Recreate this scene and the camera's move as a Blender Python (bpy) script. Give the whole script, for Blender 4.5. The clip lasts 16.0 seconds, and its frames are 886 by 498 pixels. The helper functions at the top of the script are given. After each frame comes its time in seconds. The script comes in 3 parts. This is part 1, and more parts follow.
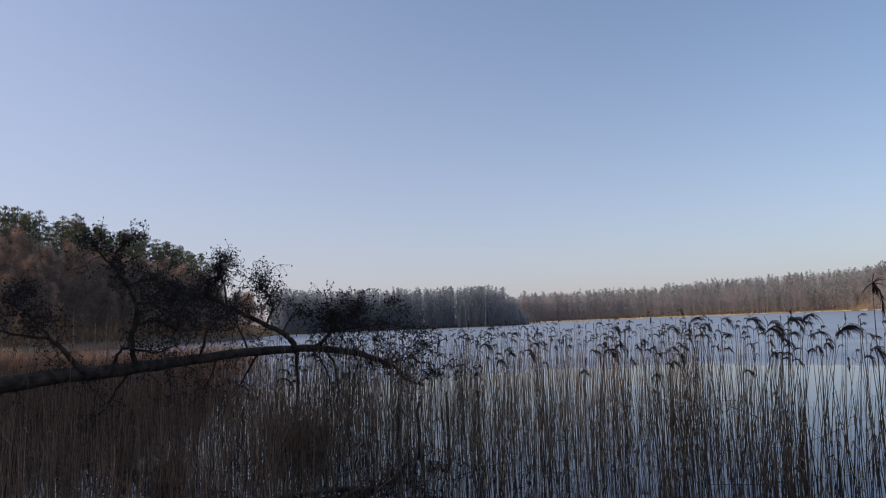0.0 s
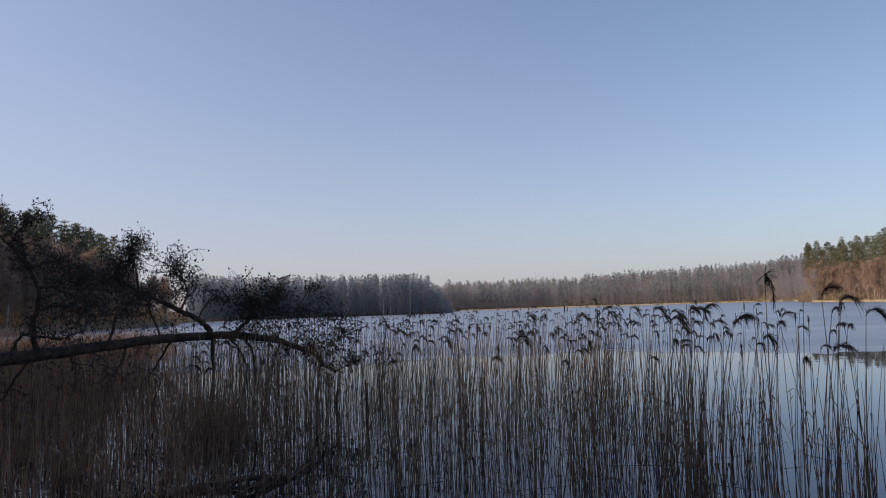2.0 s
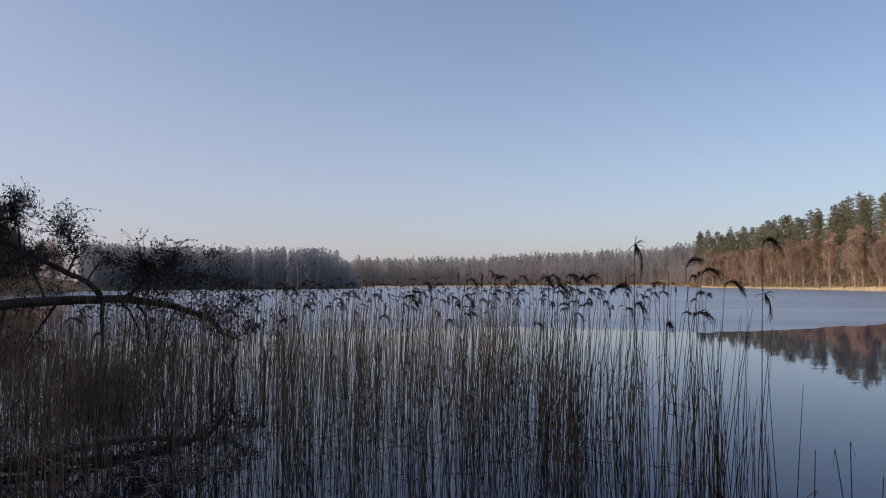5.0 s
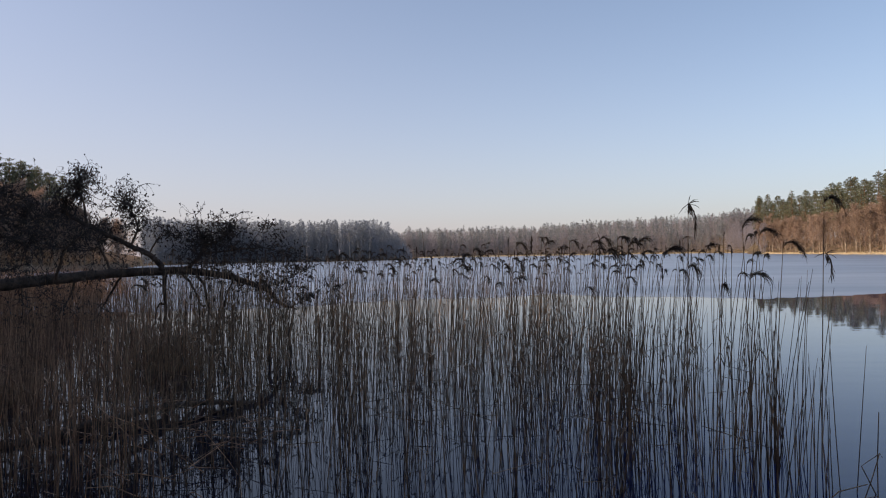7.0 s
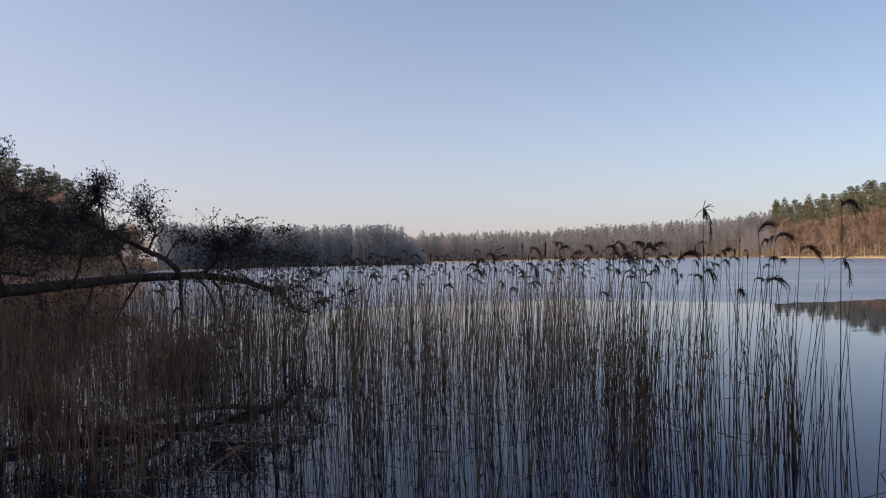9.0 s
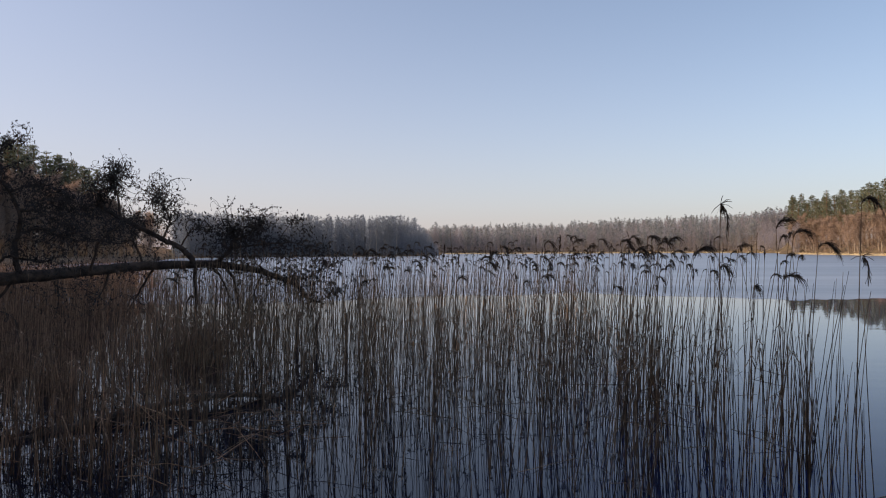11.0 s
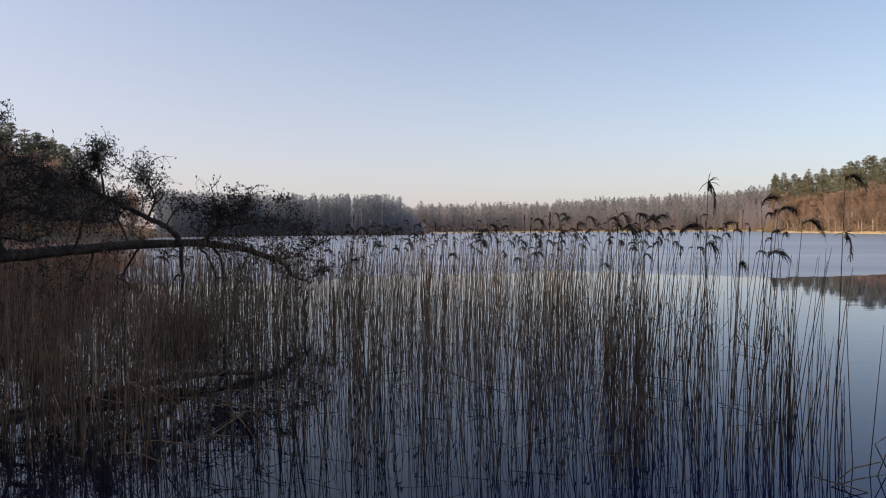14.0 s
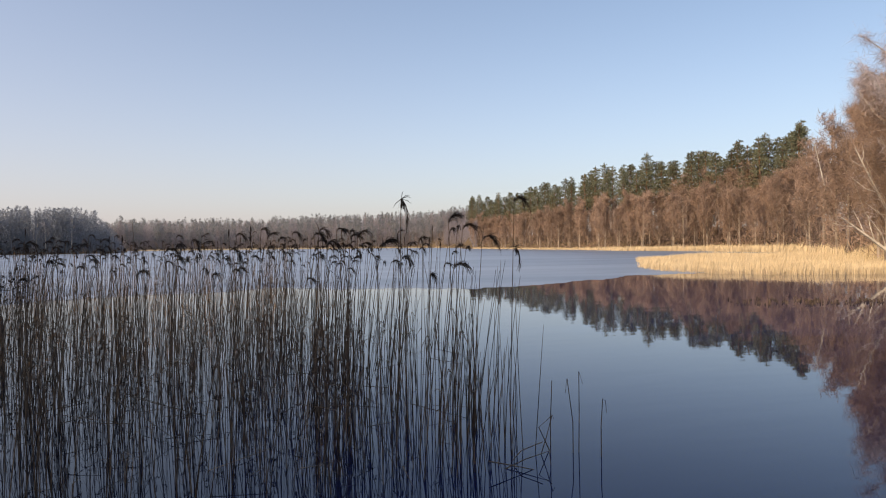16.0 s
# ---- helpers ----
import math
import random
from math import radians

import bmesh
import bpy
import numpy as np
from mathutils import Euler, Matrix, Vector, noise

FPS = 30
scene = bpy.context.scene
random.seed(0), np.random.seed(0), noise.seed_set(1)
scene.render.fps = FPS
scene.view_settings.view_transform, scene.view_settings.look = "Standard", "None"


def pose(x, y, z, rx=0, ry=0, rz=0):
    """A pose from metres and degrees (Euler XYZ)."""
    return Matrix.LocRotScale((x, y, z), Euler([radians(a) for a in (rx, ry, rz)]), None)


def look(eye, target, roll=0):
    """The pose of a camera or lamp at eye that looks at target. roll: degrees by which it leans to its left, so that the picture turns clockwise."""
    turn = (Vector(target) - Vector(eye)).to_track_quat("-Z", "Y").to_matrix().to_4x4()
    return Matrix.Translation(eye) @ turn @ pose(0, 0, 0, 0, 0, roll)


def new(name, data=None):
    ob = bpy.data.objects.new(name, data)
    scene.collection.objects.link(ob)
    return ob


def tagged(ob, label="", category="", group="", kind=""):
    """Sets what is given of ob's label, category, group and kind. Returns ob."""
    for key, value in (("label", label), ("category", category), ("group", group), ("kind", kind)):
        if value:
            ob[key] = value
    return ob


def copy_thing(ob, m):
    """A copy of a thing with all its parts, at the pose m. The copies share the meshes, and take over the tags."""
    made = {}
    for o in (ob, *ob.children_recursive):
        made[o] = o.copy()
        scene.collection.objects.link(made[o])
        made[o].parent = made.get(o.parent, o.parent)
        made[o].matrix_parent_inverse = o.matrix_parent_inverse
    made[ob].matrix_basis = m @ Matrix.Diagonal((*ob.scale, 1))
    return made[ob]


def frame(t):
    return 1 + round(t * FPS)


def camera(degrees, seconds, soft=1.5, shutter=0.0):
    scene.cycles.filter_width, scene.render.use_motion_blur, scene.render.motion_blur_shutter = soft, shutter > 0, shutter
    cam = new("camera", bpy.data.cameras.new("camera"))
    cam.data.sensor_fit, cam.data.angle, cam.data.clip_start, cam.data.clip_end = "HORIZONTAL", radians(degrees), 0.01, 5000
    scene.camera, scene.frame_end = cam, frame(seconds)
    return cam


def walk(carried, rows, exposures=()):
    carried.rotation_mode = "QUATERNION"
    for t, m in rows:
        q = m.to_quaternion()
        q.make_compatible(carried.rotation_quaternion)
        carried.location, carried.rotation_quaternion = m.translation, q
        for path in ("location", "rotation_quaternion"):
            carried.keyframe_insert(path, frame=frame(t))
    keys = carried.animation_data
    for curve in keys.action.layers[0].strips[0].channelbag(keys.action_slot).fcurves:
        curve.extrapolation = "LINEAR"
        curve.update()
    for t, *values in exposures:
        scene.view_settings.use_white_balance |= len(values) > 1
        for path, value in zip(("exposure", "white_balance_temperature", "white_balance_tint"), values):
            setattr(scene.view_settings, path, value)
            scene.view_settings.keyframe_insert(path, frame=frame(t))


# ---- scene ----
cam = camera(65.8, 16.0, soft=1.1)
PATH = [
    (0, (0.240, 0.088, 2.317), (-0.283, 2.006, 2.533), -2.2),
    (0.5, (0.285, 0.083, 2.308), (-0.103, 2.036, 2.491), -1.2),
    (1, (0.308, 0.100, 2.303), (-0.030, 2.064, 2.471), -1.6),
    (1.5, (0.310, 0.141, 2.303), (-0.011, 2.108, 2.471), -1.3),
    (2, (0.316, 0.097, 2.303), (0.002, 2.065, 2.477), -1.8),
    (2.5, (0.327, 0.101, 2.318), (0.052, 2.074, 2.498), -2.7),
    (3, (0.348, 0.048, 2.312), (0.124, 2.026, 2.501), 1.5),
    (3.5, (0.381, 0.037, 2.301), (0.260, 2.026, 2.471), 1.7),
    (6, (0.529, -0.105, 2.092), (0.475, 1.894, 2.129), -0.4),
    (6.5, (0.510, -0.063, 2.100), (0.363, 1.931, 2.106), -0.7),
    (7, (0.506, -0.076, 2.097), (0.302, 1.913, 2.115), -1.0),
    (7.5, (0.505, -0.091, 2.097), (0.280, 1.896, 2.128), -0.9),
    (8, (0.503, -0.098, 2.097), (0.271, 1.888, 2.133), -0.8),
    (8.5, (0.507, -0.095, 2.102), (0.266, 1.890, 2.137), -1.0),
    (11, (0.494, -0.077, 2.107), (0.213, 1.903, 2.115), -0.3),
    (11.5, (0.478, -0.070, 2.105), (0.157, 1.904, 2.105), 0.1),
    (12, (0.468, -0.090, 2.103), (0.116, 1.879, 2.091), 0.0),
    (12.5, (0.468, -0.114, 2.098), (0.112, 1.854, 2.075), -0.2),
    (13, (0.470, -0.096, 2.092), (0.160, 1.880, 2.064), 0.4),
    (13.5, (0.453, -0.041, 2.093), (0.100, 1.928, 2.055), 0.4),
    (14, (0.452, -0.122, 2.096), (0.213, 1.863, 2.042), -0.4),
    (14.5, (0.479, -0.136, 2.098), (0.374, 1.861, 2.053), -0.2),
    (15, (0.510, -0.169, 2.094), (0.612, 1.828, 2.076), 0.2),
    (15.5, (0.521, -0.179, 2.074), (0.835, 1.796, 2.087), 0.2),
    (16, (0.578, -0.189, 2.069), (1.146, 1.729, 2.058), -0.6),
]
EXPOSURES = [(0, 0.41, 7550, 13), (3.7, 0.36, 7550, 13), (6, 0.44, 7900, 14), (7, 0.57, 8100, 14), (11, 0.61, 8300, 14), (12.5, 0.74, 8600, 15), (16, 0.7, 8500, 14)]
walk(cam, [(t, look(eye, target, roll)) for t, eye, target, roll in PATH], EXPOSURES)


# ---- light ----
SUN_AZ, SUN_EL = -112.0, 34.0      # degrees clockwise from +y, and above the horizon
to_sun = Vector((math.sin(radians(SUN_AZ)) * math.cos(radians(SUN_EL)),
                 math.cos(radians(SUN_AZ)) * math.cos(radians(SUN_EL)), math.sin(radians(SUN_EL))))
world = bpy.data.worlds.new("world")
scene.world = world
world.use_nodes = True
wn = world.node_tree
sky = wn.nodes.new("ShaderNodeTexSky")
sky.sky_type = "NISHITA"
sky.sun_disc = False
sky.sun_elevation = radians(SUN_EL)
sky.sun_rotation = radians(SUN_AZ)
sky.air_density, sky.dust_density, sky.ozone_density = 0.8, 0.2, 1.1


def world_math(operation, a, b=None, c=None):
    """One arithmetic node of the sky; a, b and c are sockets or numbers."""
    node = wn.nodes.new("ShaderNodeMath")
    node.operation = operation
    for k, value in enumerate((a, b, c)):
        if isinstance(value, (int, float)):
            node.inputs[k].default_value = value
        elif value is not None:
            wn.links.new(value, node.inputs[k])
    return node.outputs[0]


haze = wn.nodes.new("ShaderNodeMix")      # a spring haze that thickens towards the horizon, most of all under the sun
haze.data_type = "RGBA"
haze.inputs[7].default_value = (2.40, 2.25, 2.84, 1)
aim = wn.nodes.new("ShaderNodeTexCoord").outputs["Generated"]
high = wn.nodes.new("ShaderNodeSeparateXYZ")
wn.links.new(aim, high.inputs[0])
sunward = wn.nodes.new("ShaderNodeVectorMath")
sunward.operation = "DOT_PRODUCT"
sunward.inputs[1].default_value = to_sun
wn.links.new(aim, sunward.inputs[0])
depth = world_math("MULTIPLY_ADD", sunward.outputs["Value"], 3.0, -4.1)
fade = world_math("EXPONENT", world_math("MULTIPLY", high.outputs[2], depth))
wn.links.new(world_math("MULTIPLY", fade, 0.985), haze.inputs[0])
deep = wn.nodes.new("ShaderNodeMix")      # the deep clear blue above the haze
deep.data_type, deep.blend_type = "RGBA", "MULTIPLY"
deep.inputs[0].default_value = 1.0
deep.inputs[7].default_value = (0.82, 1.02, 1.14, 1)
wn.links.new(sky.outputs[0], deep.inputs[6])
wn.links.new(deep.outputs[2], haze.inputs[6])
wn.links.new(haze.outputs[2], wn.nodes["Background"].inputs[0])
wn.links.new(world_math("MULTIPLY_ADD", sunward.outputs["Value"], 0.026, 0.134), wn.nodes["Background"].inputs[1])
lamp = bpy.data.lights.new("sun", "SUN")
lamp.energy, lamp.angle, lamp.color = 3.1, radians(0.6), (1.0, 0.86, 0.68)
sun = new("sun", lamp)
sun.matrix_world = look(to_sun * 50, (0, 0, 0))


# ---- materials ----
def mat(name, dark, light, scale=4.0, rough=0.85, bump=0.0, bump_scale=40.0, stretch=(1, 1, 1), each=0.0, island=0.0,
        through_light=0.0, spec=0.3):
    """A node material: two noises between two colours, fine relief, and a change of value from piece to piece."""
    m = bpy.data.materials.new(name)
    m.use_nodes = True
    nt = m.node_tree
    b = nt.nodes["Principled BSDF"]
    b.inputs["Roughness"].default_value = rough
    b.inputs["Specular IOR Level"].default_value = spec
    co = nt.nodes.new("ShaderNodeTexCoord")
    mp = nt.nodes.new("ShaderNodeMapping")
    mp.inputs["Scale"].default_value = stretch
    nt.links.new(co.outputs["Object"], mp.inputs[0])
    n1 = nt.nodes.new("ShaderNodeTexNoise")
    n1.inputs["Scale"].default_value, n1.inputs["Detail"].default_value = scale, 6
    n2 = nt.nodes.new("ShaderNodeTexNoise")
    n2.inputs["Scale"].default_value, n2.inputs["Detail"].default_value = scale * 9, 4
    for n in (n1, n2):
        nt.links.new(mp.outputs[0], n.inputs["Vector"])
    add = nt.nodes.new("ShaderNodeMath")
    add.operation = "MULTIPLY_ADD"
    add.inputs[1].default_value, add.inputs[2].default_value = 0.4, -0.2
    nt.links.new(n2.outputs[0], add.inputs[0])
    tot = nt.nodes.new("ShaderNodeMath")
    tot.operation = "ADD"
    nt.links.new(n1.outputs[0], tot.inputs[0])
    nt.links.new(add.outputs[0], tot.inputs[1])
    ramp = nt.nodes.new("ShaderNodeValToRGB")
    ramp.color_ramp.elements[0].position, ramp.color_ramp.elements[1].position = 0.3, 0.7
    ramp.color_ramp.elements[0].color, ramp.color_ramp.elements[1].color = (*dark, 1), (*light, 1)
    nt.links.new(tot.outputs[0], ramp.inputs[0])
    out = ramp.outputs[0]
    for amount, node, socket in ((each, "ShaderNodeObjectInfo", "Random"), (island, "ShaderNodeNewGeometry", "Random Per Island")):
        if amount:
            info = nt.nodes.new(node)
            rng = nt.nodes.new("ShaderNodeMapRange")
            rng.inputs["To Min"].default_value, rng.inputs["To Max"].default_value = 1 - amount, 1 + amount
            nt.links.new(info.outputs[socket], rng.inputs[0])
            mul = nt.nodes.new("ShaderNodeVectorMath")
            mul.operation = "SCALE"
            nt.links.new(out, mul.inputs[0])
            nt.links.new(rng.outputs[0], mul.inputs["Scale"])
            out = mul.outputs[0]
    nt.links.new(out, b.inputs["Base Color"])
    if bump:
        bn = nt.nodes.new("ShaderNodeTexNoise")
        bn.inputs["Scale"].default_value, bn.inputs["Detail"].default_value = bump_scale, 5
        nt.links.new(mp.outputs[0], bn.inputs["Vector"])
        bp = nt.nodes.new("ShaderNodeBump")
        bp.inputs["Strength"].default_value, bp.inputs["Distance"].default_value = bump, 0.02
        nt.links.new(bn.outputs[0], bp.inputs["Height"])
        nt.links.new(bp.outputs[0], b.inputs["Normal"])
    if through_light:
        tr = nt.nodes.new("ShaderNodeBsdfTranslucent")
        nt.links.new(out, tr.inputs[0])
        mix = nt.nodes.new("ShaderNodeMixShader")
        mix.inputs[0].default_value = through_light
        nt.links.new(b.outputs[0], mix.inputs[1])
        nt.links.new(tr.outputs[0], mix.inputs[2])
        nt.links.new(mix.outputs[0], nt.nodes["Material Output"].inputs[0])
    return m


def water_material():
    m = bpy.data.materials.new("lake water")
    m.use_nodes = True
    nt = m.node_tree
    b = nt.nodes["Principled BSDF"]
    b.inputs["Roughness"].default_value = 0.015
    b.inputs["IOR"].default_value = 1.333
    co = nt.nodes.new("ShaderNodeTexCoord")
    mp = nt.nodes.new("ShaderNodeMapping")
    mp.inputs["Scale"].default_value = (0.5, 1.6, 1)
    nt.links.new(co.outputs["Object"], mp.inputs[0])
    # shade over the reed bed put into the base colour, blue over open water
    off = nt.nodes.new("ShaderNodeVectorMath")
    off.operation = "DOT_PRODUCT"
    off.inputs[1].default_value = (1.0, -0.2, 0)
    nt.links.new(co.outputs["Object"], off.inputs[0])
    shade_edge = nt.nodes.new("ShaderNodeMapRange")
    shade_edge.interpolation_type = "SMOOTHSTEP"
    shade_edge.inputs["From Min"].default_value, shade_edge.inputs["From Max"].default_value = -3.0, 3.0
    nt.links.new(off.outputs["Value"], shade_edge.inputs[0])
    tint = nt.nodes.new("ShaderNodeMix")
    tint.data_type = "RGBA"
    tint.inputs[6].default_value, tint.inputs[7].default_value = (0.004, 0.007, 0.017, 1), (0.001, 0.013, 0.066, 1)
    nt.links.new(shade_edge.outputs[0], tint.inputs[0])
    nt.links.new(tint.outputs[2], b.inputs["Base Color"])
    big = nt.nodes.new("ShaderNodeTexNoise")
    big.inputs["Scale"].default_value, big.inputs["Detail"].default_value = 0.9, 3
    nt.links.new(mp.outputs[0], big.inputs["Vector"])
    bp = nt.nodes.new("ShaderNodeBump")
    bp.inputs["Strength"].default_value, bp.inputs["Distance"].default_value = 0.12, 0.02
    nt.links.new(big.outputs[0], bp.inputs["Height"])
    nt.links.new(bp.outputs[0], b.inputs["Normal"])
    return m


def ice_material():
    m = mat("lake ice", (0.085, 0.125, 0.20), (0.245, 0.295, 0.38), 0.08, 0.36, 0.25, 2.0, (0.22, 1.8, 1), spec=0.4)
    return m


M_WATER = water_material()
M_ICE = ice_material()
M_GROUND = mat("leaf litter ground", (0.07, 0.05, 0.03), (0.19, 0.135, 0.08), 0.25, 0.95, 0.6, 3.0)
M_REED = mat("dry reed stem", (0.048, 0.03, 0.02), (0.35, 0.23, 0.147), 3.0, 0.7, island=0.7, through_light=0.12)
M_THICKET = mat("old reddish reed", (0.13, 0.069, 0.045), (0.50, 0.295, 0.187), 3.0, 0.75, island=0.7, through_light=0.12)
M_PLUME = mat("reed plume", (0.05, 0.036, 0.028), (0.15, 0.11, 0.084), 9.0, 0.9, island=0.5, through_light=0.25)
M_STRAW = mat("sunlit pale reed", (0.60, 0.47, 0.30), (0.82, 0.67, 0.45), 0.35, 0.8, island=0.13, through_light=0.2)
# the pale reed again, with the dimness of the shaded shore in its colour
M_STRAW_SHADED = mat("pale reed darkened for shade", (0.26, 0.19, 0.135), (0.44, 0.33, 0.24), 0.4, 0.8, island=0.3, through_light=0.15)
M_BARK = mat("alder bark", (0.04, 0.029, 0.024), (0.14, 0.10, 0.078), 5.0, 0.9, 0.8, 18.0, (1, 1, 1))
M_TWIG = mat("dark alder twig", (0.032, 0.026, 0.025), (0.09, 0.072, 0.065), 6.0, 0.85)
M_PINEBARK = mat("pine bark", (0.11, 0.06, 0.035), (0.30, 0.17, 0.10), 0.9, 0.9, 0.6, 6.0, each=0.2)
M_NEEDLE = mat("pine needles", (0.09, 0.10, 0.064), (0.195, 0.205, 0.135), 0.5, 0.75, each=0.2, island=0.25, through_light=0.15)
M_GREYBARK = mat("grey-brown bark", (0.2, 0.16, 0.13), (0.5, 0.42, 0.345), 0.8, 0.9, 0.5, 6.0, each=0.25)
M_TWIGS = mat("reddish-brown bare twigs", (0.235, 0.162, 0.126), (0.42, 0.295, 0.225), 0.4, 0.9, each=0.25, island=0.25, through_light=0.2)
M_BIRCH = mat("white birch bark", (0.25, 0.22, 0.19), (0.62, 0.57, 0.50), 0.9, 0.7, 0.3, 6.0, (1, 1, 2.5))
M_BIRCHTWIG = mat("purplish birch twigs", (0.27, 0.225, 0.23), (0.46, 0.40, 0.41), 0.6, 0.85, island=0.25)
# far woods: the haze of the air is put into these base colours
M_FARWOOD_HAZED = mat("far bare wood, haze in colour", (0.32, 0.288, 0.30), (0.40, 0.36, 0.375), 0.02, 0.95, island=0.08, through_light=0.5)
M_RIDGE_HAZED = mat("ridge conifers, haze in colour", (0.21, 0.225, 0.23), (0.28, 0.295, 0.30), 0.03, 0.9, island=0.1, through_light=0.4)
M_FARPINE_HAZED = mat("far conifers, haze in colour", (0.19, 0.215, 0.25), (0.275, 0.30, 0.34), 0.03, 0.9, island=0.12, through_light=0.4)


# ---- mesh helpers ----
class Geo:
    """Collects vertices and faces of one mesh."""

    def __init__(self):
        self.v, self.f = [], []

    def tube(self, pts, radii, sides=4, cap=True):
        base = len(self.v)
        n = len(pts)
        for i, p in enumerate(pts):
            p = Vector(p)
            d = (Vector(pts[min(i + 1, n - 1)]) - Vector(pts[max(i - 1, 0)])).normalized()
            up = Vector((0, 1, 0)) if abs(d.z) > 0.7 else Vector((0, 0, 1))
            a = d.cross(up).normalized()
            b = d.cross(a)
            for k in range(sides):
                w = 2 * math.pi * k / sides
                self.v.append(p + (a * math.cos(w) + b * math.sin(w)) * radii[i])
        for i in range(n - 1):
            for k in range(sides):
                q = base + i * sides
                self.f.append((q + k, q + (k + 1) % sides, q + sides + (k + 1) % sides, q + sides + k))
        if cap:
            self.f.append(tuple(base + (n - 1) * sides + k for k in range(sides)))

    def sliver(self, p, d, width, side):
        """A thin three-cornered twig or needle tuft from p along d."""
        base = len(self.v)
        p = Vector(p)
        s = Vector(side) * (width / 2)
        self.v += [p - s, p + s, p + Vector(d)]
        self.f.append((base, base + 1, base + 2))

    def ribbon(self, pts, widths, side):
        base = len(self.v)
        for p, w in zip(pts, widths):
            self.v += [Vector(p) - Vector(side) * w / 2, Vector(p) + Vector(side) * w / 2]
        for i in range(len(pts) - 1):
            q = base + 2 * i
            self.f.append((q, q + 1, q + 3, q + 2))

    def mesh(self, name, material, smooth=False):
        me = bpy.data.meshes.new(name)
        me.from_pydata([tuple(p) for p in self.v], [], self.f)
        me.materials.append(material)
        if smooth:
            me.polygons.foreach_set("use_smooth", [True] * len(me.polygons))
        me.update()
        return me


def part(name, geo, material, parent, label="", smooth=False):
    ob = new(name, geo.mesh(name, material, smooth))
    ob.parent = parent
    if label:
        ob["label"] = label
    return ob


R = random.Random(7)


def rdir(rng, up=0.0):
    while True:
        d = Vector((rng.uniform(-1, 1), rng.uniform(-1, 1), rng.uniform(-1, 1)))
        if 0.05 < d.length < 1:
            d.normalize()
            d.z += up
            return d.normalized()


# ---- ground: one polar sheet, with the lake as a basin ----
CX, CY = 0.5, 0.0
SHORE = [(-180, 2.2), (-130, 3), (-100, 6), (-78, 13), (-66, 26), (-58, 70), (-52, 108), (-44, 138), (-37, 172), (-31, 215), (-29, 300),
         (-24, 322), (-12, 326), (-9.0, 345), (-8.6, 590), (0, 620), (15, 600), (18.2, 520), (19, 372), (24, 280), (30.9, 205), (38.8, 172),
         (44, 142), (46.5, 96), (50, 62), (58, 40), (75, 20), (100, 6), (140, 2.4), (180, 2.2)]
HILL = [(-180, 4), (-100, 5), (-60, 6), (-45, 9), (-33, 6), (-29, 3), (-9.0, 2), (-8.6, 9), (0, 10), (10, 15), (18, 17), (20, 6), (30, 8),
        (45, 7), (60, 5), (180, 4)]


def table(rows, az):
    return float(np.interp(az, [r[0] for r in rows], [r[1] for r in rows]))


def ground_z(x, y):
    az = math.degrees(math.atan2(x - CX, y - CY))
    r = math.hypot(x - CX, y - CY)
    d = r - table(SHORE, az)
    if d < 0:
        bank = min(0.55, 0.55 * (1.2 - y + 0.3 * noise.noise(Vector((x * 0.5, y * 0.5, 2)))) / 1.6)
        return max(-0.9, d * 0.25, bank)
    near = 1 - math.exp(-d / 2.5)
    return 0.55 * near + table(HILL, az) * (1 - math.exp(-(d / 42) ** 1.4)) + 0.25 * near * noise.noise(Vector((x * 0.15, y * 0.15, 0)))


def build_ground():
    g = Geo()
    radii = [0.0] + [0.6 * 1.16 ** i for i in range(34)]
    radii += [radii[-1] * 1.035 ** i for i in range(1, 60)]
    radii += [radii[-1] * 1.2 ** i for i in range(1, 10)]
    steps = 360
    g.v.append(Vector((CX, CY, ground_z(CX, CY - 0.01))))
    for r in radii[1:]:
        for k in range(steps):
            a = 2 * math.pi * k / steps
            x, y = CX + r * math.sin(a), CY + r * math.cos(a)
            g.v.append(Vector((x, y, ground_z(x, y))))
    for k in range(steps):
        g.f.append((0, 1 + (k + 1) % steps, 1 + k))
    for i in range(len(radii) - 2):
        a, b = 1 + i * steps, 1 + (i + 1) * steps
        for k in range(steps):
            g.f.append((a + k, a + (k + 1) % steps, b + (k + 1) % steps, b + k))
    ob = new("ground", g.mesh("ground", M_GROUND, True))
    tagged(ob, "brown leaf-covered lake shore and low hills", "ground", kind="structure")


build_ground()

g = Geo()
g.v = [Vector(p) for p in ((-900, -60, 0), (900, -60, 0), (900, 900, 0), (-900, 900, 0))]
g.f = [(0, 1, 2, 3)]
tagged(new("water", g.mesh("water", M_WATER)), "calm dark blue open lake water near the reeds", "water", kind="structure")


